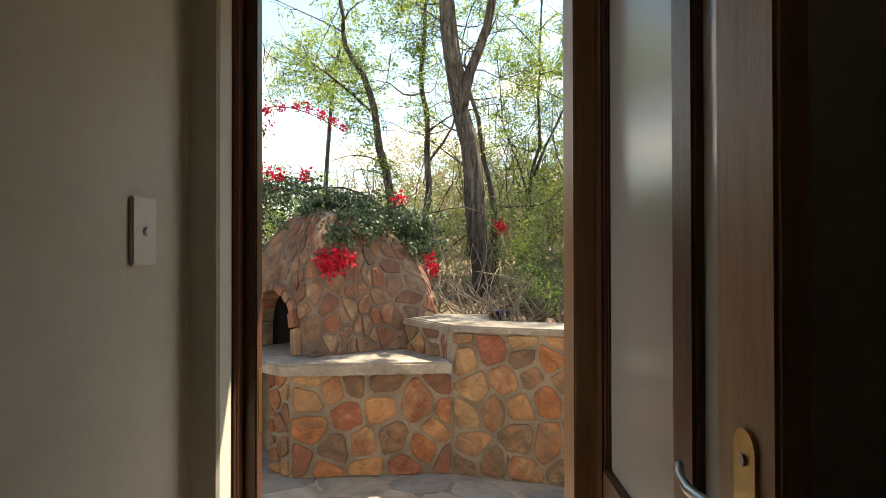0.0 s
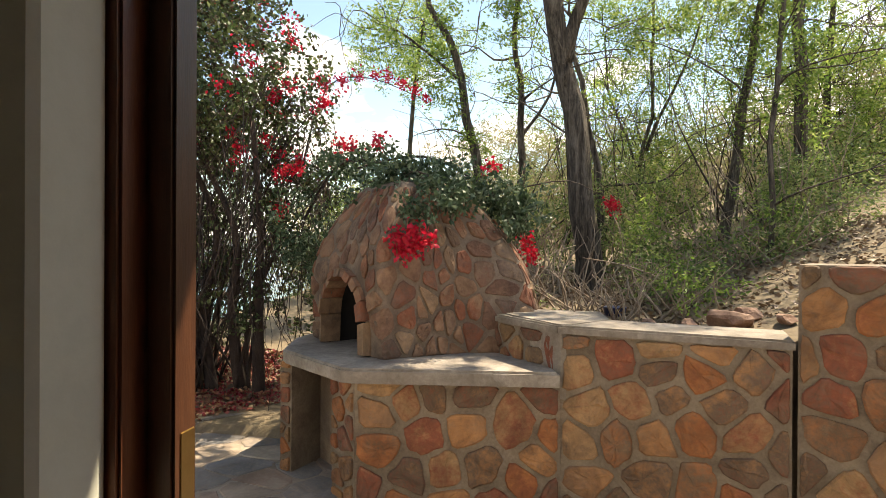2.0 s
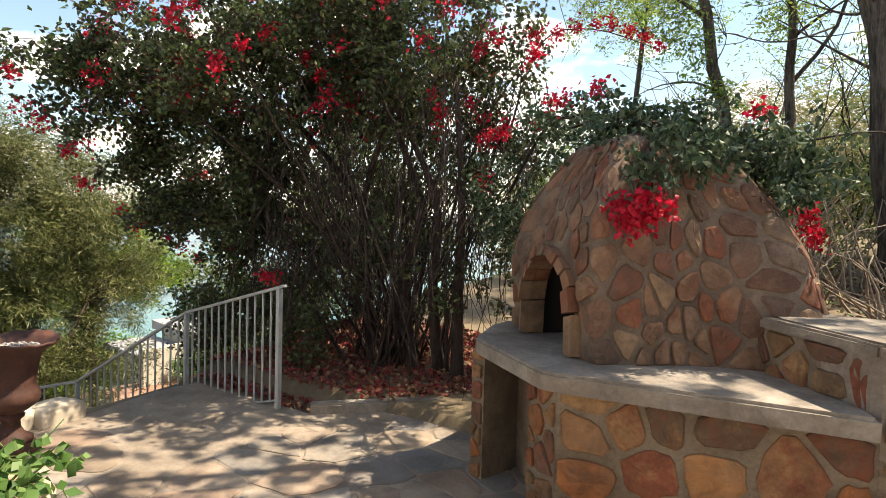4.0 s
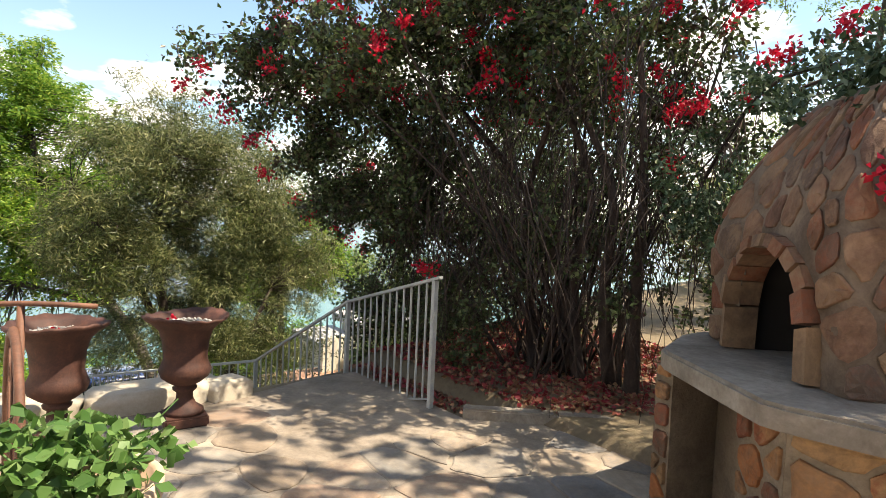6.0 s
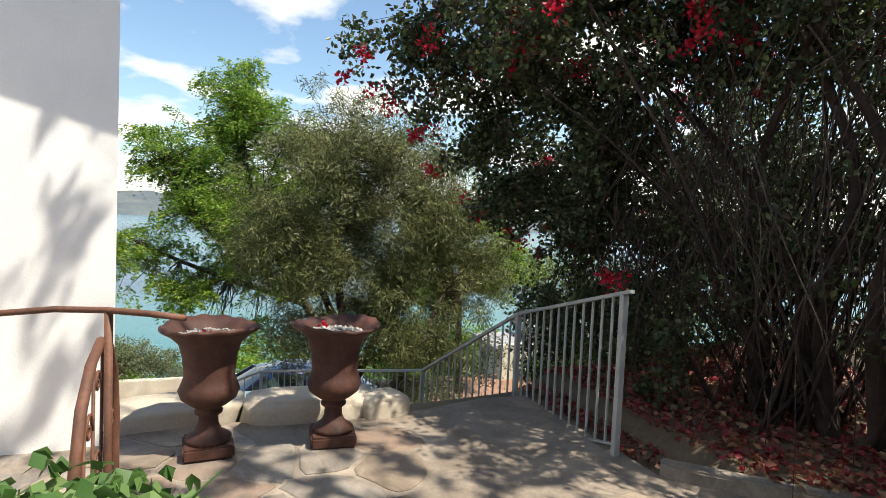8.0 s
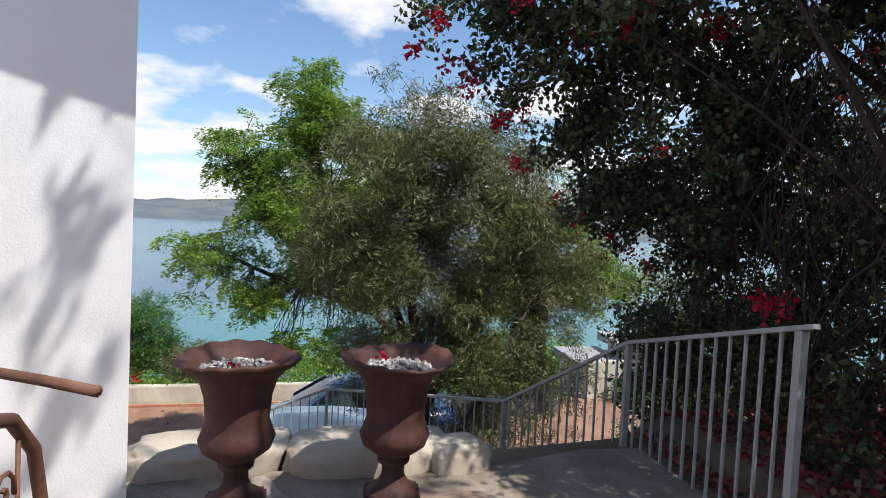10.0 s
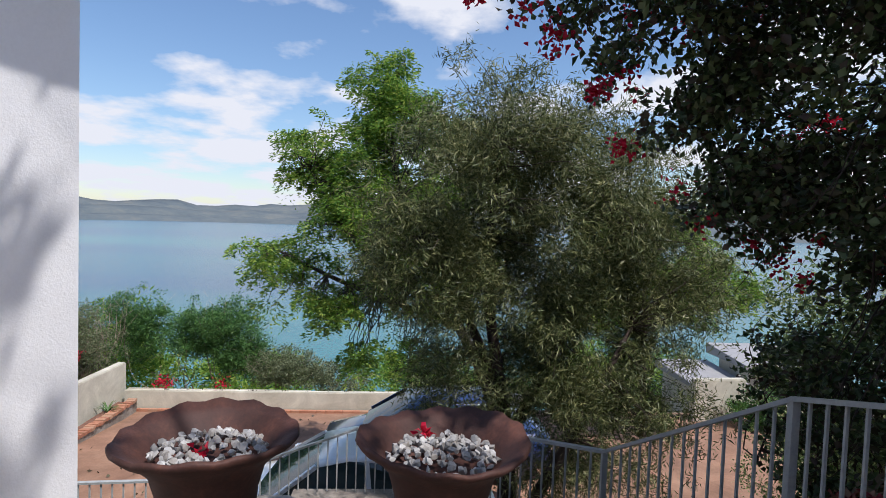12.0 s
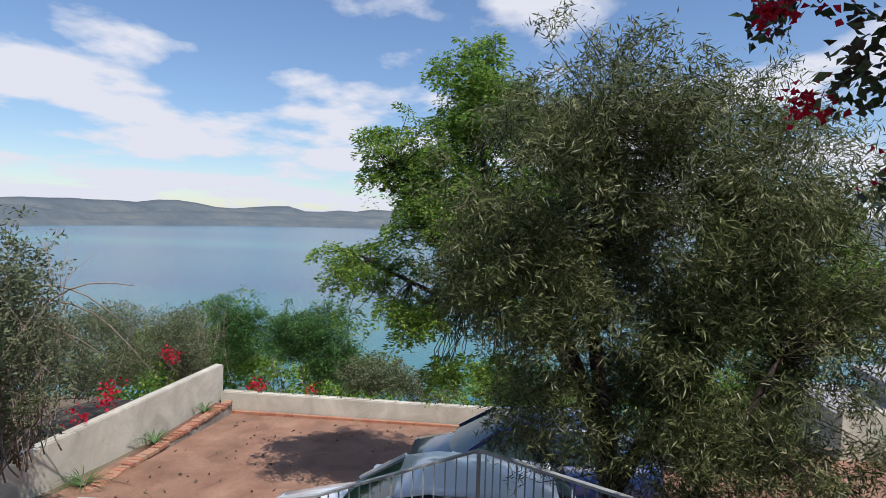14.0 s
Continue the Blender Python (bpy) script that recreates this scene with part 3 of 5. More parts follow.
part("plate", box_bm((-0.3895, 1.312, 1.20), (-0.3865, 1.338, 1.38), 0.001), M_BRASS, frame_thing, "brass strike plate")
part("jamb", box_bm((0.486, 1.348, FLOOR_IN), (0.549, 1.505, 2.50), 0.004), M_WOODLIGHT, frame_thing, "paler wooden jamb")
part("head", box_bm((-0.462, 1.262, 2.502), (0.55, 1.478, 2.556), 0.004), M_WOOD, frame_thing)
part("threshold", box_bm((-0.462, 1.30, FLOOR_IN), (0.55, 1.46, FLOOR_IN + 0.02), 0.004), M_WOOD, frame_thing)

# glazed door leaf, swung open into the room
door = thing("door_1", "open dark wooden door with frosted glass panes", "door", kind="structure")
X0, X1 = 0.545, 0.587


def leaf_bar(name, y0, y1, z0, z1, mat=M_WOOD, x0=X0, x1=X1, label=""):
    return part(name, box_bm((x0, y0, z0), (x1, y1, z1), 0.006), mat, door, label)


leaf_bar("hinge_stile", 1.275, 1.340, FLOOR_IN + 0.01, 2.48)
leaf_bar("bead", 1.255, 1.274, 1.135, 2.36, x0=0.551, x1=0.58)
leaf_bar("lock_stile", 0.462, 0.618, FLOOR_IN + 0.01, 2.48, M_WOODLIGHT)
leaf_bar("mullion", 0.698, 0.789, 1.135, 2.36)
leaf_bar("top_rail", 0.619, 1.274, 2.362, 2.48)
leaf_bar("mid_rail", 0.619, 1.274, 1.04, 1.133)
leaf_bar("bottom_rail", 0.619, 1.274, FLOOR_IN + 0.01, 0.60)
leaf_bar("panel", 0.619, 1.274, 0.602, 1.038, x0=0.558, x1=0.574)
leaf_bar("pane", 0.790, 1.254, 1.135, 2.36, M_DOORGLASS, 0.563, 0.569, "frosted glass pane")
leaf_bar("pane", 0.619, 0.697, 1.135, 2.36, M_DOORGLASS, 0.563, 0.569, "frosted glass pane")
plate_bm = bmesh.new()
for x in (0.5395, 0.5447):
    oval = []
    for k in range(28):
        a = 2 * math.pi * k / 28
        oval.append(plate_bm.verts.new((x, 0.530 + 0.027 * math.cos(a), 1.390 + 0.028 * math.sin(a) + (0.052 if math.sin(a) > 0 else -0.052))))
    plate_bm.faces.new(oval)
plate_bm.verts.ensure_lookup_table()
for k in range(28):
    plate_bm.faces.new((plate_bm.verts[k], plate_bm.verts[(k + 1) % 28], plate_bm.verts[28 + (k + 1) % 28], plate_bm.verts[28 + k]))
plate = part("lock_plate", plate_bm, M_BRASS, door, "oval brass lock plate")
v, f = tube([(0.543, 0.530, 1.365), (0.512, 0.530, 1.365), (0.500, 0.545, 1.364), (0.498, 0.605, 1.359), (0.500, 0.640, 1.366), (0.505, 0.655, 1.378)], [0.010, 0.010, 0.009, 0.008, 0.007, 0.006], 8)
piece("lever_handle", v, f, M_STEEL, door, "curved metal lever handle", smooth=True)
v, f = tube([(0.5394, 0.530, 1.430), (0.535, 0.530, 1.430)], 0.009, 10)
piece("key_cylinder", v, f, M_STEEL, door, "metal key cylinder")

# eave out of view, sized to keep the sun off the room's side wall
eave = bmesh.new()
low = [eave.verts.new(p) for p in ((-0.80, 1.1, 3.42), (3.3, 1.1, 3.42), (3.3, 1.98, 3.10), (-0.80, 1.98, 3.10))]
top = [eave.verts.new((w.co.x, w.co.y, w.co.z + 0.12)) for w in low]
eave.faces.new(low[::-1]), eave.faces.new(top)
for i in range(4):
    eave.faces.new((low[i], low[(i + 1) % 4], top[(i + 1) % 4], top[i]))
structure("roof_eave", eave, M_ROOF, "unseen roof eave added to shade the open door", "roof")

# light switch on the side wall
switch = thing("light_switch", "cream plastic light switch on the plaster wall", "light switch")
part("face_plate", box_bm((-0.517, 0.925, 1.673), (-0.507, 1.015, 1.819), 0.003), M_SWITCH, switch)
v, f = tube([(-0.507, 0.970, 1.746), (-0.500, 0.970, 1.746)], 0.009, 14)
piece("toggle", v, f, M_SWITCH, switch, "small round toggle")

# the wing of the house: white wall whose corner stands beside the terrace
WING = [(-4.667, 1.700), (-4.80, -2.0), (-7.4, -2.0), (-5.55, 0.68)]
structure("wall_wing", prism(WING, -3.2, 4.2), M_WHITE, "tall white plastered house wall in sun and shade", "wall")
structure("wall_back", box_bm((-5.2, -1.9, -0.3), (-1.2, -1.6, 4.2)), M_WHITE, "white plastered house wall behind the terrace", "wall")
roof = bmesh.new()
edge = [(-4.05, 2.32, 3.25), (-4.05, -2.2, 5.05), (-8.0, -2.2, 5.05), (-6.3, 0.9, 3.80)]
low = [roof.verts.new(p) for p in edge]
top = [roof.verts.new((p[0], p[1], p[2] + 0.14)) for p in edge]
roof.faces.new(low[::-1]), roof.faces.new(top)
for i in range(4):
    roof.faces.new((low[i], low[(i + 1) % 4], top[(i + 1) % 4], top[i]))
structure("roof", roof, M_ROOF, "overhanging grey roof edge of the house", "roof")

# ---------------------------------------------------------------- stone walls and oven
rng = np.random.default_rng(11)
SLAB_Z = 0.87


def wall_frame(a, b):
    a, b = Vector((*a, 0)), Vector((*b, 0))
    d = (b - a).normalized()
    out = Vector((d.y, -d.x, 0))
    return a, d, out, (b - a).length


def stone_wall(name, a, b, z0, z1, thick, label, pitch=0.20, mat=M_STONE, cap=True, skip=None):
    o, d, out, length = wall_frame(a, b)
    base = thing(name, label, "stone wall", kind="structure")
    back = [o, o + d * length, o + d * length - out * thick, o - out * thick]
    part("core", prism([(p.x, p.y) for p in back], z0 - 0.15, z1 - (0.05 if cap else 0)), M_MORTAR, base, "rough mortar")
    if cap:
        lip = [o - d * 0.01 + out * 0.02, o + d * (length + 0.01) + out * 0.02, o + d * (length + 0.01) - out * (thick + 0.03), o - d * 0.01 - out * (thick + 0.03)]
        part("coping", prism([(p.x, p.y) for p in lip], z1 - 0.048, z1, 0.012), M_CEMENT, base, "rough cement coping")
    h = z1 - z0 - (0.055 if cap else 0.0)
    pts = scatter(length, h, pitch * 1.75, rng, 0.66)
    for q in scatter(length, h, pitch * 0.62, rng, 0.64):
        if rng.random() < 0.8 and min(math.hypot(q[0] - w[0], (q[1] - w[1]) / 0.7) for w in pts) > pitch * 0.82:
            pts.append(q)
    cells = voronoi(pts, [(0.01, 0.0), (length - 0.01, 0.0), (length - 0.01, h), (0.01, h)], 0.0105, rng)
    if skip:
        cells = [c for c in cells if not skip(*c[0])]
    stone_pieces("stone", cells, lambda u, w, k: o + d * u + out * k + Vector((0, 0, z0 + w)), 0.019, mat, base, rng)
    return base


stone_wall("wall_counter", (-1.13, 3.955), (0.10, 4.10), 0.0, SLAB_Z - 0.09, 0.5, "stone-faced oven counter of orange and tan fieldstone", 0.215, cap=False)
stone_wall("wall_return", (-0.36, 4.65), (0.085, 4.13), SLAB_Z - 0.09, 1.136, 0.26, "low stone wall rising behind the counter", 0.19)
stone_wall("wall_retaining", (0.10, 4.105), (1.235, 3.805), 0.0, 1.14, 0.36, "retaining wall of orange fieldstone with grey mortar", 0.225)
stone_wall("wall_tall", (1.262, 3.81), (2.6, 3.05), 0.0, 1.52, 0.4, "taller stone retaining wall with a ragged end", 0.24, cap=False)

structure("wall_corner", prism([(0.066, 4.128), (0.10, 4.098), (0.16, 4.095), (0.42, 4.42), (0.40, 4.85), (-0.34, 4.95), (-0.26, 4.56)], 0.7, 1.144, 0.01), M_CEMENT, "cement corner of the stone walls", "stone wall")

# pier of the wood store under the counter
stone_wall("wall_pier", (-1.865, 4.435), (-1.762, 4.40), 0.0, SLAB_Z - 0.09, 0.30, "stone pier beside the wood store opening", 0.15, cap=False)
stone_wall("wall_counter_side", (-1.36, 4.16), (-1.135, 3.965), 0.0, SLAB_Z - 0.09, 0.3, "stone end of the oven counter", 0.16, cap=False)
structure("wall_store_back", prism([(-1.70, 4.72), (-1.30, 4.36), (-0.5, 4.5), (-0.6, 5.6), (-1.85, 5.5)], -0.1, SLAB_Z - 0.10), M_MORTAR, "mortared core of the oven base", "oven base")
slab_plan = [(-1.20, 3.895), (-1.12, 3.885), (0.095, 4.035), (0.06, 4.16), (-0.40, 4.75), (-0.6, 5.7), (-1.92, 5.6), (-1.96, 4.85), (-1.84, 4.42), (-1.78, 4.34)]
slab = part("counter_slab", prism(slab_plan, SLAB_Z - 0.088, SLAB_Z, 0.015), M_CEMENT)
tagged(slab, "rough cement counter slab round the pizza oven", "counter")

oven = thing("pizza_oven", "domed outdoor pizza oven of smoked fieldstone", "pizza oven")
OC = Vector((-0.93, 4.80))
OUTLINE = [(-0.10, -0.63), (-0.93, 0.16), (-0.62, 0.82), (0.1, 0.92), (0.82, 0.50), (0.78, -0.06), (0.40, -0.25)]


def outline_radius(a):
    d = Vector((math.cos(a), math.sin(a)))
    for p, q in zip(OUTLINE, OUTLINE[1:] + OUTLINE[:1]):
        p, e = Vector(p), Vector(q) - Vector(p)
        den = d.x * e.y - d.y * e.x
        if abs(den) > 1e-9:
            r, along = (p.x * e.y - p.y * e.x) / den, (p.x * d.y - p.y * d.x) / den
            if r > 0 and -1e-6 <= along <= 1 + 1e-6:
                return r
    return 0.7


RADII = [outline_radius(radians(k * 3)) for k in range(120)]
RADII = [sum(RADII[(k + j) % 120] for j in range(-1, 2)) / 3 for k in range(120)]
OVEN_H = 1.18


def dome(u, v, h):
    """u: metres round (at radius 0.7), v: 0..1 up, h: metres out."""
    a = u / 0.7
    k = (math.degrees(a) / 3) % 120
    i = int(k)
    r = RADII[i] + (RADII[(i + 1) % 120] - RADII[i]) * (k - i)
    s = 1 - 0.03 * v - 0.55 * max(0.0, (v - 0.40) / 0.60) ** 1.7
    r += 0.17 * max(0.0, 1 - v / 0.62) ** 1.3 * max(0.0, math.cos(a - 0.15)) ** 6
    lean = Vector((-0.05, -0.06)) * v
    p = OC + lean + Vector((math.cos(a), math.sin(a))) * (r * s + h * (1 - 0.5 * v))
    return Vector((p.x, p.y, SLAB_Z + OVEN_H * v + h * 0.75 * v * v))


ARCH_D, ARCH_N = Vector((0.730, -0.683, 0)), Vector((-0.683, -0.730, 0))
ARCH_O = Vector((-1.383, 4.510, SLAB_Z))


def in_arch(p, grow=0.0):
    q = p - ARCH_O
    a, b = q.dot(ARCH_D), q.z
    w, hh = 0.307 + grow, 0.53 + grow
    return q.dot(ARCH_N) > -0.25 and b < hh and abs(a) < w * math.sqrt(max(0, 1 - max(0, (b - 0.12) / (hh - 0.12)) ** 2.2))


verts, faces = [], []
nu, nv = 180, 44
for j in range(nv + 1):
    for i in range(nu):
        verts.append(dome(2 * math.pi * 0.7 * i / nu, j / nv, 0.012 * noise.noise(Vector((i * 0.3, j * 0.5, 1)))))
for j in range(nv):
    for i in range(nu):
        q = (j * nu + i, j * nu + (i + 1) % nu, (j + 1) * nu + (i + 1) % nu, (j + 1) * nu + i)
        if not in_arch(sum((verts[k] for k in q), Vector()) / 4):
            faces.append(q)
apex = len(verts)
verts.append(dome(0, 1, 0) * 0 + Vector((OC.x - 0.05, OC.y - 0.06, SLAB_Z + OVEN_H + 0.07)))
for i in range(nu):
    faces.append((nv * nu + i, nv * nu + (i + 1) % nu, apex))
piece("mortar_shell", verts, faces, M_OVENMORTAR, oven, "rough mortar", smooth=True)


def arch_line(grow, depth):
    pts = []
    for k in range(25):
        a = math.pi * k / 24
        x = -math.cos(a) * (0.307 + grow)
        z = 0.12 * min(1, math.sin(a) * 3) + (0.40 + grow) * math.sin(a) ** 0.85
        pts.append(ARCH_O + ARCH_D * x + ARCH_N * depth + Vector((0, 0, max(0.0, z))))
    return pts


front, deep = arch_line(0.03, 0.0), arch_line(0.02, -0.55)
verts = front + deep
faces = [(k, k + 1, 26 + k, 25 + k) for k in range(24)] + [tuple(range(25, 50))]
piece("firing_mouth", verts, faces, M_SOOTSHADE, oven, "sooty black firing chamber", smooth=True)
# voussoirs round the mouth
for k in range(0, 24, 2):
    a, b, c, d = arch_line(0.0, 0.075)[k], arch_line(0.0, 0.075)[k + 2], arch_line(0.062, 0.06)[k + 2], arch_line(0.062, 0.06)[k]
    mid = (a + b + c + d) / 4
    ring = [mid + (p - mid) * 0.9 for p in (a, b, c, d)]
    jut = 0.01 * (k % 3)
    verts = [p + ARCH_N * jut for p in ring] + [mid + (p - mid) * 1.06 - ARCH_N * 0.16 for p in ring]
    piece("arch_stone", verts, [(0, 1, 2, 3), (0, 4, 5, 1), (1, 5, 6, 2), (2, 6, 7, 3), (3, 7, 4, 0)], M_OVENSTONE, oven)
girth = 2 * math.pi * 0.7
pts = scatter(girth, 1.0, 0.21, rng, 0.8)
for q in scatter(girth, 1.0, 0.10, rng, 0.8):
    if rng.random() < 0.8 and min(math.hypot(q[0] - w[0], q[1] - w[1]) for w in pts) > 0.095:
        pts.append(q)
cells = voronoi(pts, [(0, 0.0), (girth, 0.0), (girth, 0.97), (0, 0.97)], 0.009, rng)
cells = [c for c in cells if not any(in_arch(dome(q[0], q[1], 0.02), 0.05) for q in c[1] + [c[0]])]
stone_pieces("stone", cells, dome, 0.017, M_OVENSTONE, oven, rng)

# ---------------------------------------------------------------- kerb, railing, boulders
kerb = thing("kerb", "low cement kerb along the flower bed", "kerb", kind="structure")
for a, b in (((-3.44, 4.60), (-2.96, 5.08)), ((-2.95, 5.09), (-2.45, 5.60)), ((-2.44, 5.61), (-1.85, 6.0))):
    o, d, out, length = wall_frame(a, b)
    q = [o, o + d * length, o + d * length - out * 0.12, o - out * 0.12]
    part("kerb_block", prism([(p.x, p.y) for p in q], -0.2, 0.07, 0.012), M_CEMENT, kerb)

railing = thing("railing", "grey painted steel railing along the steps", "railing")
POSTS = [(-3.769, 4.553, 0.0, 1.0), (-5.135, 4.602, -0.36, 0.64), (-6.575, 4.277, -1.2, -0.215), (-8.655, 2.753, -1.70, -0.70), (-8.75, 1.20, -2.35, -1.30), (-8.55, 0.30, -2.45, -1.38), (-8.45, -1.1, -2.45, -1.38)]


def bar(name, a, b, w, parent, mat=M_RAIL, deep=None):
    a, b = Vector(a), Vector(b)
    d = (b - a).normalized()
    side = d.cross(Vector((0, 0, 1)))
    side = side.normalized() if side.length > 1e-3 else Vector((1, 0, 0))
    up = side.cross(d)
    deep = deep or w
    vs = [p + side * sx * w / 2 + up * sz * deep / 2 for p in (a, b) for sx, sz in ((-1, -1), (1, -1), (1, 1), (-1, 1))]
    return piece(name, vs, [(0, 1, 2, 3), (7, 6, 5, 4), (0, 4, 5, 1), (1, 5, 6, 2), (2, 6, 7, 3), (3, 7, 4, 0)], mat, parent)


for x, y, z0, z1 in POSTS:
    bar("post", (x, y, z0 - 0.1), (x, y, z1 - 0.012), 0.038, railing)
for p, q in zip(POSTS, POSTS[1:]):
    a, b = Vector((p[0], p[1], p[3])), Vector((q[0], q[1], q[3]))
    d = (b - a).normalized()
    bar("handrail", a - d * (0.07 if p is POSTS[0] else 0.0), b + d * 0.0, 0.045, railing, deep=0.022)
    lo0, lo1 = Vector((p[0], p[1], p[2] + 0.06)), Vector((q[0], q[1], q[2] + 0.06))
    bar("bottom_rail", lo0, lo1, 0.03, railing, deep=0.012)
    n = int(round((b - a).length / 0.112))
    for k in range(1, n):
        s = k / n
        bar("baluster", lo0.lerp(lo1, s), a.lerp(b, s) - Vector((0, 0, 0.01)), 0.013, railing)

# steps down beside the railing
steps = thing("stairs", "cement steps leading down to the parking yard", "stairs", kind="structure")
for k in range(6):
    x = -4.98 - 0.27 * k
    part("step", box_bm((x - 0.30, 3.35 - 0.03 * k, -1.6), (x, 4.52 - 0.06 * k, -0.165 * (k + 1) - 0.02), 0.01), M_CEMENT, steps)
for k in range(5):
    x = -6.60 - 0.42 * k
    y = 4.1 - 0.31 * k
    part("step", box_bm((x - 0.48, y - 1.2, -2.4), (x, y, -1.12 - 0.11 * k), 0.01), M_CEMENT, steps)
for k in range(5):
    part("step", box_bm((-9.0, 2.5 - 0.3 * k - 0.3, -3.1), (-8.75, 2.5 - 0.3 * k, -1.72 - 0.2 * k), 0.01), M_CEMENT, steps)


def boulder(at, size, turn, seed, mat=M_BOULDER, label="large pale boulder edging the terrace", group="boulders edging the terrace"):
    bm = bmesh.new()
    bmesh.ops.create_icosphere(bm, subdivisions=4, radius=1.0)
    for w in bm.verts:
        c = w.co.copy()
        k = 1 + 0.16 * noise.noise(c * 1.2 + Vector((seed, 0, 0))) + 0.06 * noise.noise(c * 3.5 + Vector((0, seed, 0))) + 0.02 * noise.noise(c * 9)
        flat = Vector((abs(c.x) ** 0.5 * math.copysign(1, c.x), abs(c.y) ** 0.5 * math.copysign(1, c.y), abs(c.z) ** 0.4 * math.copysign(1, c.z)))
        flat *= k * 0.86
        w.co = Vector((flat.x * size[0], flat.y * size[1], flat.z * size[2]))
    ob = part("boulder", bm, mat, smooth=True)
    ob.matrix_world = pose(*at, 0, 0, turn)
    return tagged(ob, label, "boulder", group)


boulder((-5.06, 2.00, 0.0), (0.25, 0.50, 0.165), 6, 1.0)
boulder((-4.99, 2.86, 0.0), (0.25, 0.52, 0.175), -3, 2.3)
boulder((-4.88, 3.37, 0.02), (0.17, 0.20, 0.13), 12, 5.1, label="small pale boulder at the head of the steps")


def rubble(at, size, turn, seed):
    """A broken, flat-faced rock."""
    r = np.random.default_rng(seed)
    bm = bmesh.new()
    bmesh.ops.create_icosphere(bm, subdivisions=3, radius=1.0)
    cuts = [Vector(v).normalized() for v in r.normal(size=(9, 3))] + [Vector((0.1, 0.05, 1))]
    for w in bm.verts:
        for k, nrm in enumerate(cuts):
            over = w.co.dot(nrm) - (0.62 + 0.03 * (k % 4))
            if over > 0:
                w.co -= nrm * over
        w.co *= 1 + 0.04 * noise.noise(w.co * 4 + Vector((seed, 0, 0)))
        w.co = Vector((w.co.x * size[0], w.co.y * size[1], w.co.z * size[2]))
    ob = part("loose_rock", bm, M_RUBBLE)
    ob.matrix_world = pose(*at, 0, 0, turn)
    return tagged(ob, "broken reddish rock lying behind the retaining wall", "rock", "loose rocks behind the wall")


for k, (x, y, sx) in enumerate(((1.12, 4.46, 0.17), (1.30, 4.62, 0.12), (0.95, 4.70, 0.09), (1.42, 4.36, 0.08), (0.70, 4.75, 0.07))):
    rubble((x, y, max(ground_z(x, y), 1.06) + sx * 0.38), (sx, sx * 0.75, sx * 0.6), 37 * k, 40 + k)

# ---------------------------------------------------------------- urns
def urn(at, turn, seed):
    base = thing("urn", "rusted cast-iron garden urn filled with pale pebbles", "urn", "pair of urns on the terrace", at=at, turn=turn)

    def wave(j, a, r, z):
        if 15 <= j <= 19:
            k = (j - 14) / 5
            return r * (1 + 0.01 * k * math.sin(a * 14)), z + 0.005 * k * math.sin(a * 14) + 0.012 * k * math.sin(2 * a + seed)
        return r, z

    prof = [(0.0, 0.07), (0.125, 0.075), (0.12, 0.10), (0.075, 0.13), (0.055, 0.17), (0.052, 0.215), (0.075, 0.235), (0.078, 0.25), (0.06, 0.262), (0.10, 0.285), (0.150, 0.325), (0.166, 0.37), (0.150, 0.41), (0.136, 0.45), (0.146, 0.56), (0.168, 0.640), (0.210, 0.685), (0.252, 0.712), (0.268, 0.730), (0.262, 0.742), (0.225, 0.715), (0.185, 0.680), (0.168, 0.650), (0.0, 0.638)]
    v, f = lathe(prof, 60, wave)
    piece("bowl", v, f, M_RUST, base, smooth=True)
    part("foot", box_bm((-0.135, -0.135, 0.0), (0.135, 0.135, 0.072), 0.012), M_RUST, base, "square rusted foot")
    r = np.random.default_rng(int(seed * 10))
    verts, faces = [], []
    for _ in range(190):
        a, d = r.uniform(0, 6.28), 0.172 * math.sqrt(r.random())
        c = Vector((d * math.cos(a), d * math.sin(a), 0.676 + 0.026 * (1 - d / 0.15) + r.uniform(-0.006, 0.01)))
        s = Vector(r.uniform(0.008, 0.0175, 3))
        rot = Euler(r.uniform(0, 6.28, 3)).to_matrix()
        start = len(verts)
        for dx, dy, dz in ((1, 0, 0), (-1, 0, 0), (0, 1, 0), (0, -1, 0), (0, 0, 1), (0, 0, -1), (.65, .65, .5), (-.65, .65, -.5), (.65, -.65, -.5), (-.65, -.65, .5)):
            verts.append(c + rot @ Vector((dx * s.x, dy * s.y, dz * s.z * 0.8)))
        bm = bmesh.new()
        vs = [bm.verts.new(q) for q in verts[start:]]
        hull = bmesh.ops.convex_hull(bm, input=vs)
        bm.verts.index_update()
        for fc in bm.faces:
            faces.append([start + w.index for w in fc.verts])
        bm.free()
    stones = piece("pebble_fill", verts, faces, M_PEBBLE, base, "grey and white pebbles")
    tagged(stones, kind="stuff")
    q = r.normal(0, 0.012, (14, 3)) + np.array((0.03 if seed < 2 else -0.12, -0.02 if seed < 2 else -0.07, 0.70 if seed > 2 else 0.69))
    leaves("fallen_bract", q, r.normal(size=(14, 3)), 0.03, 0.025, L_BRACT, base, r)
    return base


urn((-4.43, 2.215, 0.0), 4, 1.2)
urn((-4.41, 2.925, 0.0), -6, 3.4)

# ---------------------------------------------------------------- leaning iron gate and potted plant
gate = thing("iron_gate", "old rusted wrought-iron arched trellis with scrolls beside the pot", "garden trellis")
GY = 1.945


def gpt(x, z):
    return Vector((x, GY + 0.02 * (x + 2.8), z))


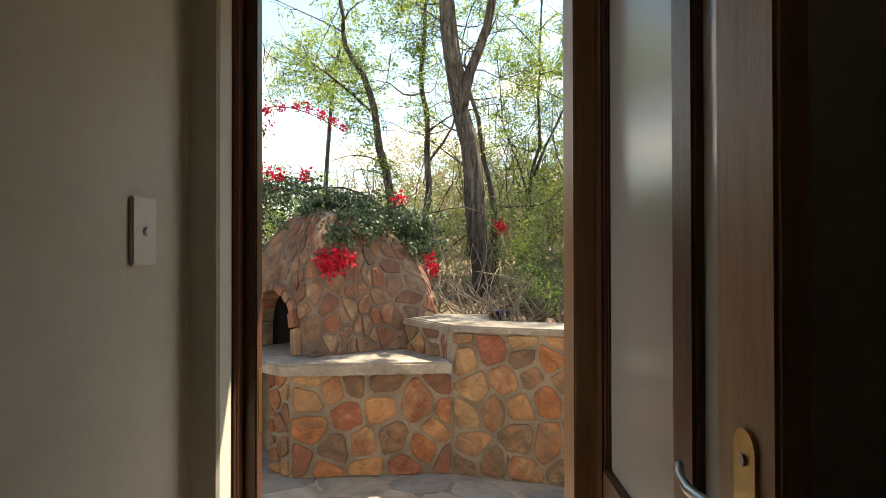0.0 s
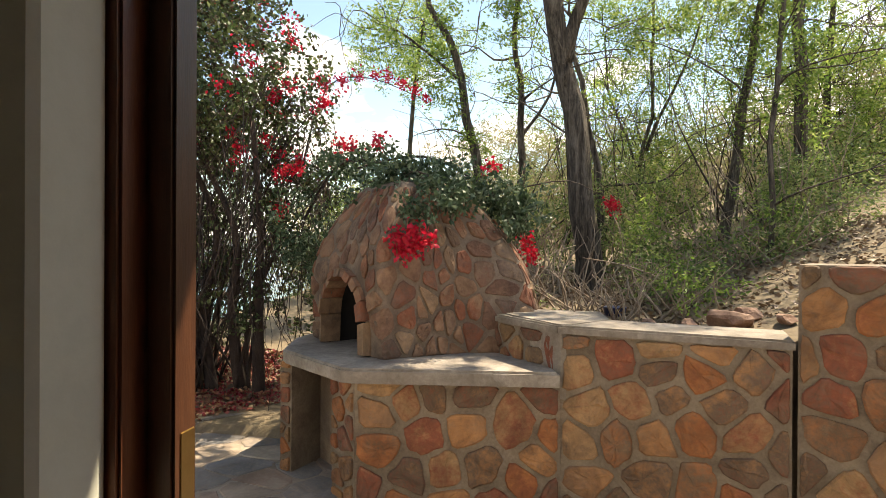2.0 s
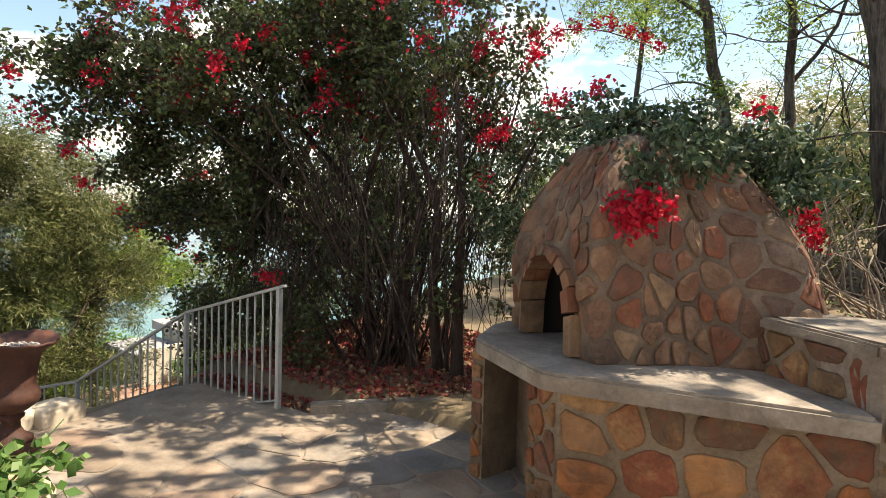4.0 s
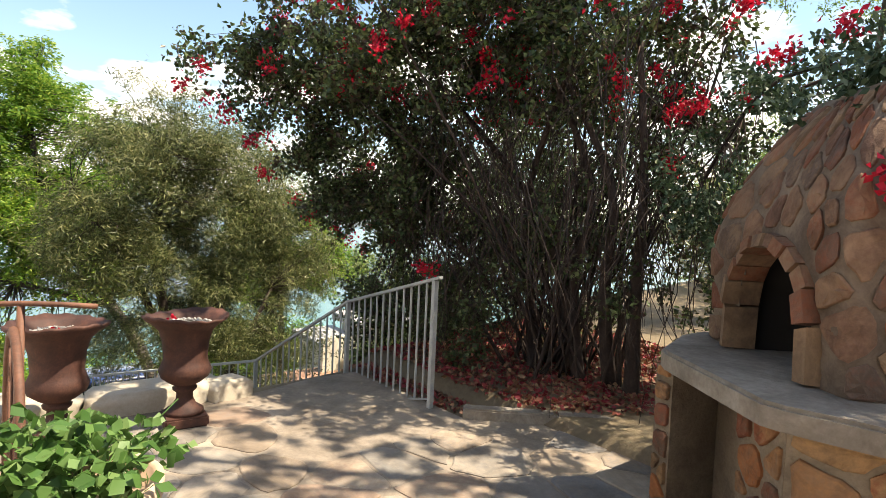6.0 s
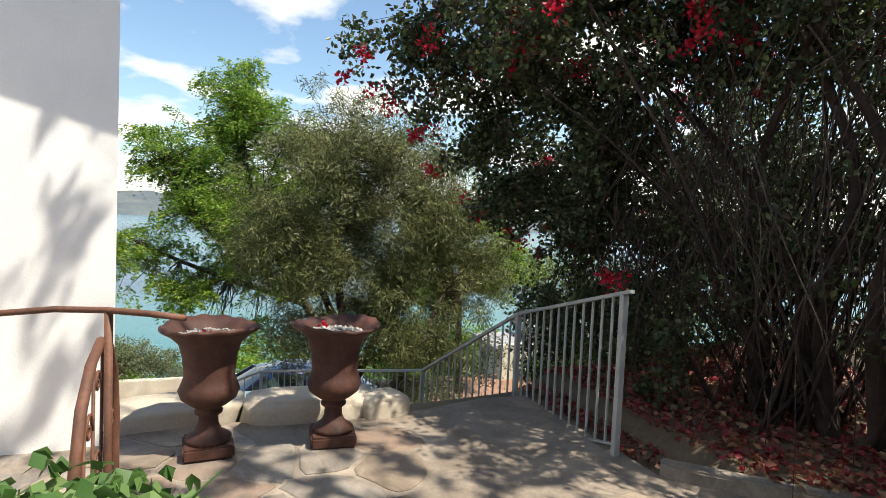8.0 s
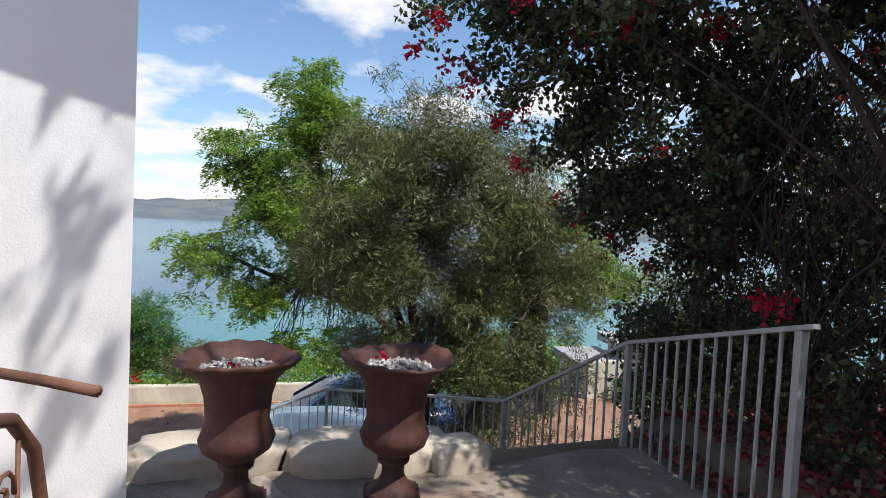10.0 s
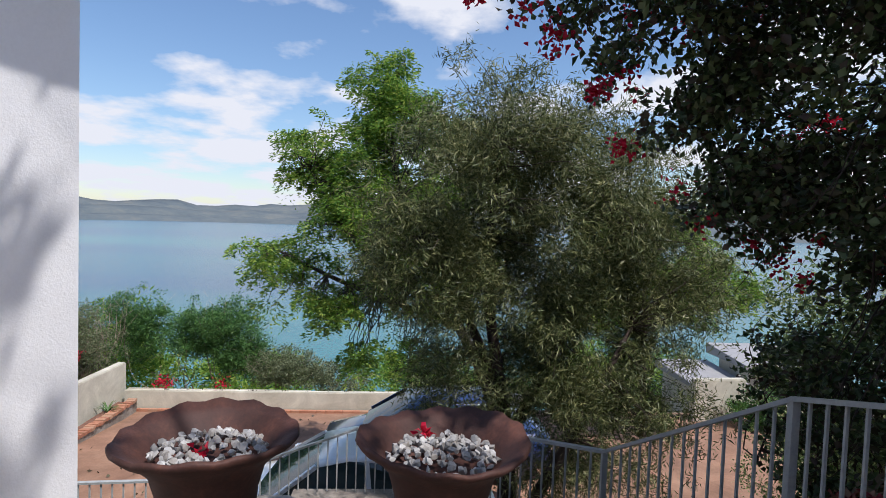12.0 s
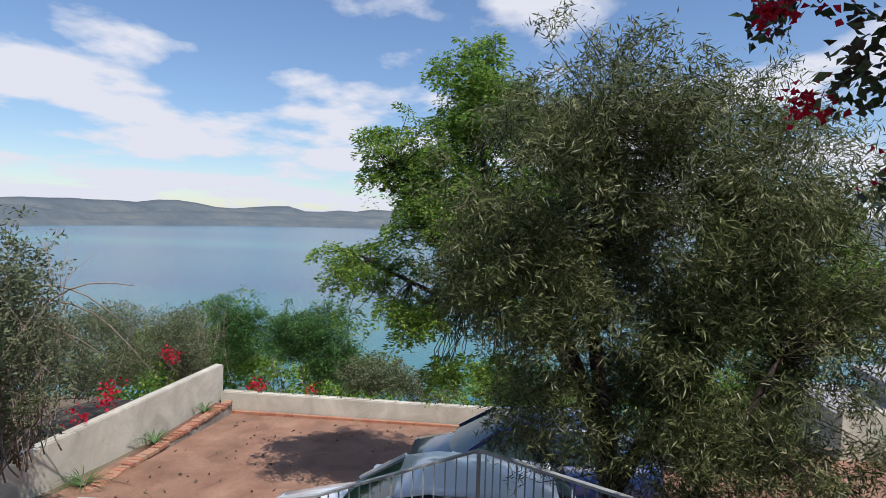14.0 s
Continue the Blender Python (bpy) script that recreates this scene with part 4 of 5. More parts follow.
arc = [gpt(-2.60, 0.0), gpt(-2.60, 0.45), gpt(-2.63, 0.70), gpt(-2.70, 0.85), gpt(-2.82, 0.94), gpt(-2.96, 0.975), gpt(-3.10, 0.93), gpt(-3.20, 0.83), gpt(-3.25, 0.66), gpt(-3.26, 0.4), gpt(-3.26, 0.0)]
v, f = tube(arc, 0.015, 8)
piece("arched_frame", v, f, M_GATERUST, gate, smooth=True)
for x, top in ((-2.74, 0.87), (-2.86, 0.94), (-2.99, 0.965), (-3.13, 0.90)):
    v, f = tube([gpt(x, 0.0), gpt(x, top)], 0.005, 6)
    piece("bar", v, f, M_GATERUST, gate, smooth=True)
for x, z, r in ((-2.80, 0.76, 0.05), (-3.07, 0.79, 0.05), (-2.92, 0.60, 0.06), (-2.80, 0.48, 0.05), (-3.07, 0.50, 0.05), (-2.92, 0.30, 0.06), (-2.92, 0.86, 0.04), (-3.18, 0.66, 0.035)):
    pts = [gpt(x + r * k / 14 * math.cos(k * 0.7), z + r * k / 14 * math.sin(k * 0.7)) for k in range(2, 15)]
    v, f = tube(pts, 0.005, 5)
    piece("scroll", v, f, M_GATERUST, gate, smooth=True)
hoop = thing("iron_hoop", "bent rusted iron rail on an upright beside the trellis", "iron rail")
v, f = tube([(-2.84, 2.18, 1.062), (-2.89, 2.08, 1.068), (-2.955, 1.96, 1.07), (-3.05, 1.80, 1.06), (-3.13, 1.62, 1.035), (-3.18, 1.40, 0.98)], 0.010, 8)
piece("rail", v, f, M_GATERUST, hoop, smooth=True)
v, f = tube([(-2.957, 1.962, 1.065), (-2.98, 1.965, 0.0)], 0.012, 8)
piece("upright", v, f, M_GATERUST, hoop, smooth=True)

pot = thing("flower_pot", "tall pale terracotta pot with a broad-leaved green plant", "potted plant", at=(-2.20, 2.03, 0.42))
v, f = lathe([(0.0, -0.42), (0.115, -0.42), (0.125, -0.40), (0.115, -0.36), (0.15, -0.2), (0.185, 0.10), (0.20, 0.20), (0.225, 0.215), (0.228, 0.26), (0.215, 0.272), (0.198, 0.262), (0.185, 0.225), (0.0, 0.215)], 40)
piece("pot", v, f, M_TERRACOTTA, pot, smooth=True)
r2 = np.random.default_rng(5)
tips = []
limbs = []
for k in range(46):
    a, d = r2.uniform(0, 6.28), r2.uniform(0.05, 0.27)
    tip = (d * math.cos(a), d * math.sin(a), 0.24 + 0.15 * r2.random() * (1.25 - d))
    limbs.append((wander((0.03 * math.cos(a), 0.03 * math.sin(a), 0.22), tip, 0.12, 4, r2), 0.006, 0.003))
    tips.append(tip)
limbs.append((wander((0.05, 0.05, 0.22), (0.02, 0.26, 0.46), 0.06, 5, r2), 0.004, 0.002))
woody("stems", limbs, L_IVY, pot)
tips = np.repeat(np.array(tips), 7, axis=0) + r2.normal(0, 0.045, (46 * 7, 3)) * (1, 1, 0.6)
way = r2.normal(size=tips.shape)
way[:, 2] = -abs(way[:, 2]) * 0.4
# broad lobed leaves: three blades from one point
blades, ways = [], []
for turn_k in (-0.9, 0.0, 0.9):
    c, k = math.cos(turn_k), math.sin(turn_k)
    w2 = way.copy()
    w2[:, 0], w2[:, 1] = way[:, 0] * c - way[:, 1] * k, way[:, 0] * k + way[:, 1] * c
    blades.append(tips), ways.append(w2)
tagged(leaves("leaf_mass", np.concatenate(blades), np.concatenate(ways), 0.048, 0.040, L_IVY, pot, r2, fold=0.08), kind="stuff")

# ---------------------------------------------------------------- yard
YW = thing("yard", "bare red-earth parking yard below the terrace", "parking yard", kind="structure")
verts, faces = [], []
xs, ys = np.arange(-17.0, -7.6, 0.3), np.arange(-4.1, 14.0, 0.3)
for y in ys:
    for x in xs:
        verts.append((x, y, max(ground_z(x, y) + 0.012, yard_z(x) + 0.02 * noise.noise(Vector((x, y, 3)))) if x < -8.4 else yard_z(-8.4) - 0.05))
for j in range(len(ys) - 1):
    for i in range(len(xs) - 1):
        k = j * len(xs) + i
        faces.append((k, k + 1, k + 1 + len(xs), k + len(xs)))
piece("earth_surface", verts, faces, M_YARD, YW, smooth=True)


def plain_wall(name, a, b, z0, z1, thick, label, mat=M_YARDWALL):
    o, d, out, length = wall_frame(a, b)
    q = [o, o + d * length, o + d * length - out * thick, o - out * thick]
    return structure(name, prism([(p.x, p.y) for p in q], z0, z1, 0.02), mat, label, "garden wall")


plain_wall("wall_yard_side", (-17.0, -4.1), (-10.6, -4.35), -4.0, -2.36, -0.2, "cream painted boundary wall of the yard")
end_wall = plain_wall("wall_yard_end", (-16.875, 6.0), (-16.875, -4.0), -4.4, -2.985, 0.15, "low cream panelled boundary wall with dark joints")
for k in range(11):
    y = -3.98 + 0.905 * k
    part("panel", box_bm((-16.874, y + 0.014, -4.3), (-16.83, y + 0.891, -2.97 + rng.normal(0, 0.006)), 0.012), M_YARDWALL, end_wall)
plain_wall("wall_yard_far", (-16.5, 11.7), (-16.4, 10.3), -4.0, -2.36, 0.2, "cream wall with dark streaks at the gateway")
shed = thing("gate_house", "small cream gate house with a grey roof", "gate house")
part("wall", box_bm((-20.2, 13.3, -5.4), (-18.6, 15.3, -2.62)), M_YARDWALL, shed)
part("roof", prism([(-20.5, 13.0), (-18.3, 13.0), (-18.3, 15.6), (-20.5, 15.6)], -2.61, lambda x, y: -2.50 - 0.1 * (x + 18.3)), M_ROOF, shed)
# black panel on the wall paints the shade of the opening
part("doorway", box_bm((-18.595, 13.8, -4.6), (-18.57, 14.5, -2.75)), M_SOOTSHADE, shed, "open doorway drawn as a shade-black panel")
garage = thing("garage", "low outbuilding with a flat grey roof below the gateway", "outbuilding")
part("wall", box_bm((-20.4, 11.5, -5.6), (-18.4, 13.0, -3.16)), M_YARDWALL, garage)
part("roof", prism([(-20.6, 11.3), (-18.2, 11.3), (-18.2, 13.1), (-20.6, 13.1)], -3.15, lambda x, y: -3.03 - 0.06 * (x + 18.2), 0.01), M_ROOF, garage)

bed = thing("planter", "raised planting bed with a brick edge along the wall", "planter", kind="structure")
part("retaining_edge", box_bm((-16.6, -3.76, -3.9), (-11.0, -3.64, -3.20), 0.01), M_CEMENT, bed)
part("soil", box_bm((-16.6, -4.09, -3.9), (-11.0, -3.76, -3.24)), M_LITTER, bed, "dark planting soil")
brick_me = None
for k in range(46):
    x = -16.5 + 0.118 * k
    ob = part("brick", box_bm((-0.052, -0.105, -0.035), (0.052, 0.105, 0.035), 0.006), M_BRICK, bed) if brick_me is None else new("brick", brick_me)
    brick_me = ob.data
    ob.parent = bed
    ob.matrix_basis = pose(x, -3.71 + rng.normal(0, 0.012), -3.17 + rng.normal(0, 0.008), 0, rng.normal(0, 3), rng.uniform(-9, 9))
footing = thing("footing", "brick footing along the end wall", "footing", kind="structure")
for k in range(40):
    ob = new("brick", brick_me)
    ob.parent = footing
    ob.matrix_basis = pose(-16.62, -3.9 + 0.215 * k, yard_z(-16.6) + 0.04, 0, 0, 90 + 90 + rng.uniform(-4, 4))


def strap_plant(x, y, z, n, size, seed):
    r = np.random.default_rng(seed)
    base = thing("agapanthus", "clump of green strap leaves in the planting bed", "plant", "clumps along the wall", at=(x, y, z))
    verts, faces = [], []
    for _ in range(n):
        a, reach = r.uniform(0, 6.28), size * r.uniform(0.6, 1.1)
        out = Vector((math.cos(a), math.sin(a), 0))
        side = Vector((-out.y, out.x, 0)) * 0.012
        start = len(verts)
        for k in range(6):
            s = k / 5
            c = out * reach * s + Vector((0, 0, reach * (1.5 * s - 1.25 * s * s)))
            verts += [c + side * (1 - s * 0.9), c - side * (1 - s * 0.9)]
        for k in range(5):
            i = start + 2 * k
            faces.append((i, i + 1, i + 3, i + 2))
    piece("strap_leaves", verts, faces, L_AGAPANTHUS, base, smooth=True)


for x, n, size, seed in ((-15.8, 34, 0.42, 1), (-13.9, 44, 0.50, 2), (-12.0, 44, 0.55, 3), (-11.2, 24, 0.35, 4)):
    strap_plant(x, -3.92, -3.24, n, size, seed)


# ---------------------------------------------------------------- cars
def car(name, label, paint, at, turn, boot):
    """A small car: body, cabin and glass lofted from side outlines; its nose points along +x of its own frame."""
    base = thing(name, label, "car", at=at, turn=turn)
    low = [(2.02, 0.30, 0.60), (2.05, 0.48, 0.66), (1.98, 0.66, 0.74), (1.30, 0.80, 0.79), (0.92, 0.86, 0.81), (0.0, 0.90, 0.82), (-1.2, 0.93, 0.82), (-1.75, 0.94 if boot else 0.92, 0.78), (-2.02, 0.86, 0.70), (-2.06, 0.50, 0.68), (-2.0, 0.30, 0.62)]

    bm = bmesh.new()
    rings = []
    for x, ztop, w in low:
        ring = []
        for y, z in ((-w * 0.80, 0.22), (-w, 0.34), (-w * 1.01, min(ztop, 0.62)), (-w * 0.95, ztop - 0.03), (-w * 0.72, ztop), (0, ztop + 0.025), (w * 0.72, ztop), (w * 0.95, ztop - 0.03), (w * 1.01, min(ztop, 0.62)), (w, 0.34), (w * 0.80, 0.22)):
            ring.append(bm.verts.new((x, y, max(z, 0.22))))
        rings.append(ring)
    for a, b in zip(rings, rings[1:]):
        for i in range(11):
            bm.faces.new((a[i], a[(i + 1) % 11], b[(i + 1) % 11], b[i]))
    bm.faces.new(rings[0][::-1]), bm.faces.new(rings[-1])
    part("body", bm, paint, base, smooth=True)
    tail = -1.95 if not boot else -1.55
    fore = 0.28 if boot else 0.0
    cab = [(0.95 + fore, 0.86, 0.70), (0.25 + fore, 1.36, 0.56), (-0.15, 1.43, 0.57), (-0.9, 1.42, 0.57), (tail + 0.35, 1.34, 0.55), (tail, 0.93, 0.68)]
    roof_bm = bmesh.new()
    rr = []
    for x, z, w in cab[1:5]:
        rr.append([roof_bm.verts.new(p) for p in ((x, -w, z - 0.05), (x, -w * 0.85, z), (x, 0, z + 0.03), (x, w * 0.85, z), (x, w, z - 0.05))])
    for a, b in zip(rr, rr[1:]):
        for i in range(4):
            roof_bm.faces.new((a[i], a[i + 1], b[i + 1], b[i]))
    made = bmesh.ops.extrude_face_region(roof_bm, geom=list(roof_bm.faces))
    for w in made["geom"]:
        if isinstance(w, bmesh.types.BMVert):
            w.co.z -= 0.03
    part("roof", roof_bm, paint, base, smooth=True)
    f0, f1, b0, b1 = cab[0], cab[1], cab[4], cab[5]
    piece("windscreen", [(f0[0], -f0[2], f0[1]), (f0[0], f0[2], f0[1]), (f1[0], f1[2], f1[1] - 0.045), (f1[0], 0, f1[1] + 0.0), (f1[0], -f1[2], f1[1] - 0.045), (f0[0] + 0.1, 0, f0[1])], [(0, 5, 3, 4), (5, 1, 2, 3)], M_CARGLASS, base, smooth=True)
    piece("rear_window", [(b1[0], -b1[2], b1[1]), (b1[0], b1[2], b1[1]), (b0[0], b0[2], b0[1] - 0.045), (b0[0], -b0[2], b0[1] - 0.045)], [(0, 1, 2, 3)], M_CARGLASS, base)
    for s in (-1, 1):
        piece("side_glass", [(f0[0] - 0.08, s * 0.745, 0.88), (b1[0] + 0.1, s * 0.745, 0.92), (b0[0], s * 0.548, b0[1] - 0.055), (-0.15, s * 0.570, 1.375), (f1[0], s * 0.558, f1[1] - 0.055)], [(0, 1, 2, 3, 4)], M_CARGLASS, base)
        for x0, x1, zt in ((0.90 + fore, 0.26 + fore, 1.32), (-0.42, -0.36, 1.38), (tail + 0.1, tail + 0.37, 1.30)):
            bar("pillar", (x0, s * 0.752, 0.89), (x1, s * 0.575, zt), 0.05, base, paint)
        for x in (1.28, -1.28):
            wheel = thing("wheel", "", "")
            wheel.parent = base
            wheel.matrix_basis = pose(x, s * 0.72, 0.29)
            for key in list(wheel.keys()):
                del wheel[key]
            v, f = tube([(0, -0.09 * s, 0), (0, 0.10 * s, 0)], 0.29, 20)
            piece("tyre", v, f, M_TYRE, wheel)
            v, f = tube([(0, 0.10 * s, 0), (0, 0.112 * s, 0)], [0.19, 0.17], 16)
            piece("rim", v, f, M_RIM, wheel)
        piece("headlight", [(2.03, s * 0.34, 0.55), (1.97, s * 0.64, 0.56), (1.90, s * 0.66, 0.68), (1.99, s * 0.38, 0.66)], [(0, 1, 2, 3)], M_LAMPGLASS, base)
        part("mirror", box_bm((0.62, s * 0.86 - 0.07, 0.90), (0.74, s * 0.86 + 0.07, 1.02), 0.02), paint, base)
    return base


car("white_car", "small white hatchback parked on the red earth", M_CARWHITE, (-10.15, 2.02, yard_z(-10.15) + 0.035), -88, False)
car("blue_car", "dark blue saloon car parked under the tree", M_CARBLUE, (-12.9, 3.45, yard_z(-12.9) + 0.035), -88, True)
# ---------------------------------------------------------------- planting
rng = np.random.default_rng(3)


def tree(name, label, limbs, blobs, clusters, per, spread, leaf, size, droop=0.0, gap=0.42, bark=M_BARK, twig_r=0.010, twig_share=0.5, category="tree", group="", gap_scale=0.9, crown="crown"):
    base = thing(name, label, category, group)
    c = in_ellipsoids(blobs, clusters, rng, gap=gap, gap_scale=gap_scale)
    pick = c[rng.random(len(c)) < twig_share]
    twigs = twigs_to(limbs, pick, twig_r, rng)
    woody("trunk", limbs, bark, base) if len(limbs) < 60 else tagged(woody("stem_mass", limbs, bark, base), kind="stuff")
    tagged(woody("twig_mass", twigs, bark, base, 4), kind="stuff")
    pos, way = sprays(c, per, spread, rng, droop)
    tagged(leaves(crown, pos, way, size[0], size[1], leaf, base, rng), kind="stuff")
    return base


def limb(points, r0, r1):
    """A limb through a few points, smoothed."""
    pts = [Vector(p) for p in points]
    out = []
    for i in range(len(pts) - 1):
        a, b = pts[max(i - 1, 0)], pts[i]
        c, d = pts[i + 1], pts[min(i + 2, len(pts) - 1)]
        for k in range(4):
            s = k / 4
            out.append(0.5 * ((2 * b) + (c - a) * s + (2 * a - 5 * b + 4 * c - d) * s * s + (3 * b - a - 3 * c + d) * s ** 3))
    out.append(pts[-1])
    return (out, r0, r1)


def fronded(name, label, limbs, blobs, clumps, per, leaf, size, group=""):
    """A tree whose leaves stand in flat, layered clumps at the ends of its twigs."""
    base = thing(name, label, "tree", group)
    c = in_ellipsoids(blobs, clumps, rng, shell=0.40, gap=0.47, gap_scale=1.5)
    woody("trunk", limbs, M_BARK, base)
    tagged(woody("twig_mass", twigs_to(limbs, c, 0.012, rng), M_BARK, base, 4), kind="stuff")
    n = len(c)
    big = rng.uniform(0.10, 0.32, (n, 1))
    lean = rng.normal(0, 0.55, (n, 1, 2))
    a = rng.uniform(0, 2 * math.pi, (n, per))
    d = np.sqrt(rng.random((n, per))) * big
    flat = np.stack((d * np.cos(a), d * np.sin(a)), axis=-1)
    z = (flat * lean).sum(-1) - 0.7 * d * d / big + rng.normal(0, 0.035, (n, per))
    pos = c[:, None, :] + np.concatenate((flat, z[..., None]), axis=-1)
    way = np.concatenate((flat / np.maximum(d, 1e-3)[..., None] + rng.normal(0, 0.5, flat.shape), -0.35 + rng.normal(0, 0.3, z.shape)[..., None]), axis=-1)
    tagged(leaves("crown", pos.reshape(-1, 3), way.reshape(-1, 3), size[0], size[1], leaf, base, rng), kind="stuff")
    return base


# the bougainvillea thicket beside the terrace
boug_blobs = [((-4.55, 4.85, 3.15), (1.05, 1.55, 0.85), 1.15), ((-3.5, 5.8, 3.3), (1.4, 1.1, 1.1), 1.0), ((-5.35, 5.35, 2.15), (0.85, 1.1, 1.15), 1.4), ((-2.85, 6.3, 2.35), (0.65, 0.7, 0.95), 0.55), ((-4.3, 6.9, 1.9), (1.7, 0.7, 1.9), 0.42), ((-5.2, 4.1, 2.65), (0.55, 0.8, 0.5)), ((-2.3, 6.6, 1.6), (0.5, 0.7, 1.2), 0.4), ((-5.6, 6.2, 1.0), (0.7, 0.8, 0.9)), ((-2.6, 7.4, 1.0), (0.9, 0.6, 1.3), 0.3), ((-3.7, 5.8, 1.35), (1.1, 0.45, 0.8), 0.45), ((-5.35, 3.55, 2.66), (0.34, 0.55, 0.32), 2.4), ((-5.70, 4.3, 2.25), (0.36, 0.55, 0.45), 2.4), ((-5.95, 5.0, 1.7), (0.38, 0.55, 0.50), 2.2), ((-6.0, 6.9, 0.2), (0.8, 0.8, 1.1), 0.7), ((-5.6, 7.6, 1.6), (1.2, 0.8, 1.6)), ((-6.1, 6.0, 1.7), (0.5, 0.7, 0.7), 0.7), ((-4.75, 5.35, 0.55), (0.85, 0.35, 0.55), 1.3), ((-6.2, 5.6, 0.3), (0.7, 0.4, 0.7), 1.2)]
limbs = []
for k in range(60):
    a = rng.uniform(0, 6.28)
    foot = Vector((-3.75 + 0.75 * math.cos(a) * rng.random(), 6.05 + 0.45 * math.sin(a) * rng.random(), 0.02))
    b = boug_blobs[int(rng.integers(0, 5))][:2]
    tip = Vector(b[0]) + Vector(rng.normal(0, 0.45, 3)) * b[1][0]
    tip.z = max(tip.z, 1.4)
    mid = foot.lerp(tip, 0.45) + Vector((rng.normal(0, 0.15), rng.normal(0, 0.15), 0.35))
    limbs.append(limb([foot, mid, tip], rng.uniform(0.008, 0.026), 0.004))
for k in range(5):
    x = -3.95 + 0.26 * k
    limbs.append(limb([(x, 6.0 + 0.1 * (k % 2), 0.0), (x + rng.normal(0, 0.08), 5.95, 0.9), (x + rng.normal(0, 0.15), 5.8, 1.8), (x + rng.normal(0, 0.4), 5.5, 2.9)], 0.075, 0.02))
for k in range(620):
    s = Vector((rng.uniform(-5.4, -2.4), rng.uniform(5.0, 6.9), rng.uniform(1.2, 3.1)))
    e = s + Vector((rng.normal(0, 0.3), rng.normal(-0.1, 0.2), -rng.uniform(0.6, 1.5)))
    e.z = max(e.z, 0.1)
    limbs.append((wander(s, e, 0.12, 5, rng), 0.006, 0.002))
limbs.append(limb([(-4.5, 5.5, 1.9), (-4.35, 5.1, 1.5), (-4.2, 4.81, 1.04)], 0.006, 0.003))
boug = tree("bougainvillea", "huge dark bougainvillea thicket with red flowers", limbs, boug_blobs, 160, 30, 0.14, L_BOUG, (0.056, 0.038), 0.25, 0.40, M_STEM, 0.0035, 0.22, "bougainvillea", gap_scale=2.2)


def bract_cluster(centre, n, spread):
    pos = np.array(centre) + rng.normal(0, spread, (n, 3))
    way = rng.normal(size=(n, 3))
    return pos, way


skin = in_ellipsoids([(c, (r[0] * 1.05, r[1] * 1.05, r[2] * 1.05)) for c, r, *k in boug_blobs[:7]], 9, rng, shell=0.12)
skin = skin[(skin[:, 1] < 6.4) & ((skin[:, 2] > 2.45) | ((skin[:, 0] < -5.5) & (skin[:, 2] > 1.2)))]
skin = skin[rng.permutation(len(skin))[:185]]
tips = list(skin) + [(-5.3, 3.08, 2.45), (-5.33, 3.3, 2.40), (-5.4, 3.5, 2.3), (-5.55, 3.75, 2.1), (-5.8, 4.0, 1.85), (-5.85, 4.35, 1.62), (-6.0, 4.9, 1.35), (-6.05, 5.1, 1.22), (-6.1, 5.35, 1.1), (-5.2, 3.2, 2.62), (-5.6, 3.9, 2.2), (-5.95, 4.6, 1.5), (-4.2, 4.81, 1.03), (-4.17, 4.84, 1.05), (-4.25, 4.80, 1.04)]
chunks = [bract_cluster(t, int(rng.integers(22, 80)), rng.uniform(0.025, 0.06)) for t in tips]
leaves("flower_mass", np.concatenate([c[0] for c in chunks]), np.concatenate([c[1] for c in chunks]), 0.036, 0.030, L_BRACT, boug, rng, label="bright red bracts")["kind"] = "stuff"

# trailing bougainvillea over the oven
trail_limbs = [limb([(-2.6, 6.4, 1.9), (-1.9, 5.6, 2.35), (-1.2, 4.9, 2.25), (-0.8, 4.5, 2.1)], 0.02, 0.006), limb([(-2.7, 6.5, 2.4), (-2.6, 7.0, 3.5), (-2.2, 7.5, 3.75), (-1.5, 7.6, 3.45)], 0.014, 0.004), limb([(-1.9, 5.7, 2.3), (-1.0, 5.2, 2.35), (-0.4, 5.0, 2.0), (-0.2, 5.1, 1.65)], 0.014, 0.004), limb([(-2.6, 6.3, 2.2), (-2.55, 5.9, 2.3), (-2.69, 5.97, 2.0)], 0.012, 0.004), limb([(-0.4, 5.0, 2.0), (-0.2, 5.3, 1.8), (-0.13, 5.42, 1.58)], 0.008, 0.003), limb([(-0.4, 5.0, 2.0), (0.2, 5.8, 2.2), (0.62, 6.33, 2.03)], 0.008, 0.003)]
trail_blobs = [((-0.98, 4.72, 2.12), (0.52, 0.50, 0.17)), ((-0.62, 4.70, 1.98), (0.38, 0.42, 0.17)), ((-1.4, 5.0, 2.22), (0.45, 0.4, 0.2)), ((-0.35, 5.1, 1.80), (0.25, 0.25, 0.22)), ((-0.92, 4.42, 1.93), (0.28, 0.18, 0.14)), ((-1.9, 5.7, 2.35), (0.4, 0.3, 0.22)), ((-0.98, 4.46, 1.97), (0.42, 0.28, 0.13)), ((-2.2, 5.6, 1.7), (0.3, 0.4, 0.6)), ((-0.74, 4.30, 1.93), (0.36, 0.15, 0.17)), ((-0.46, 4.5, 1.92), (0.26, 0.2, 0.2)), ((-1.12, 4.38, 1.98), (0.3, 0.18, 0.12)), ((-0.25, 4.9, 1.9), (0.3, 0.3, 0.26))]
trail = tree("trailing_bougainvillea", "trailing bougainvillea lying over the top of the stone oven", trail_limbs, trail_blobs, 470, 26, 0.085, L_TRAIL, (0.046, 0.028), 0.5, 0.44, M_STEM, 0.004, 0.25, "bougainvillea", gap_scale=3.5)
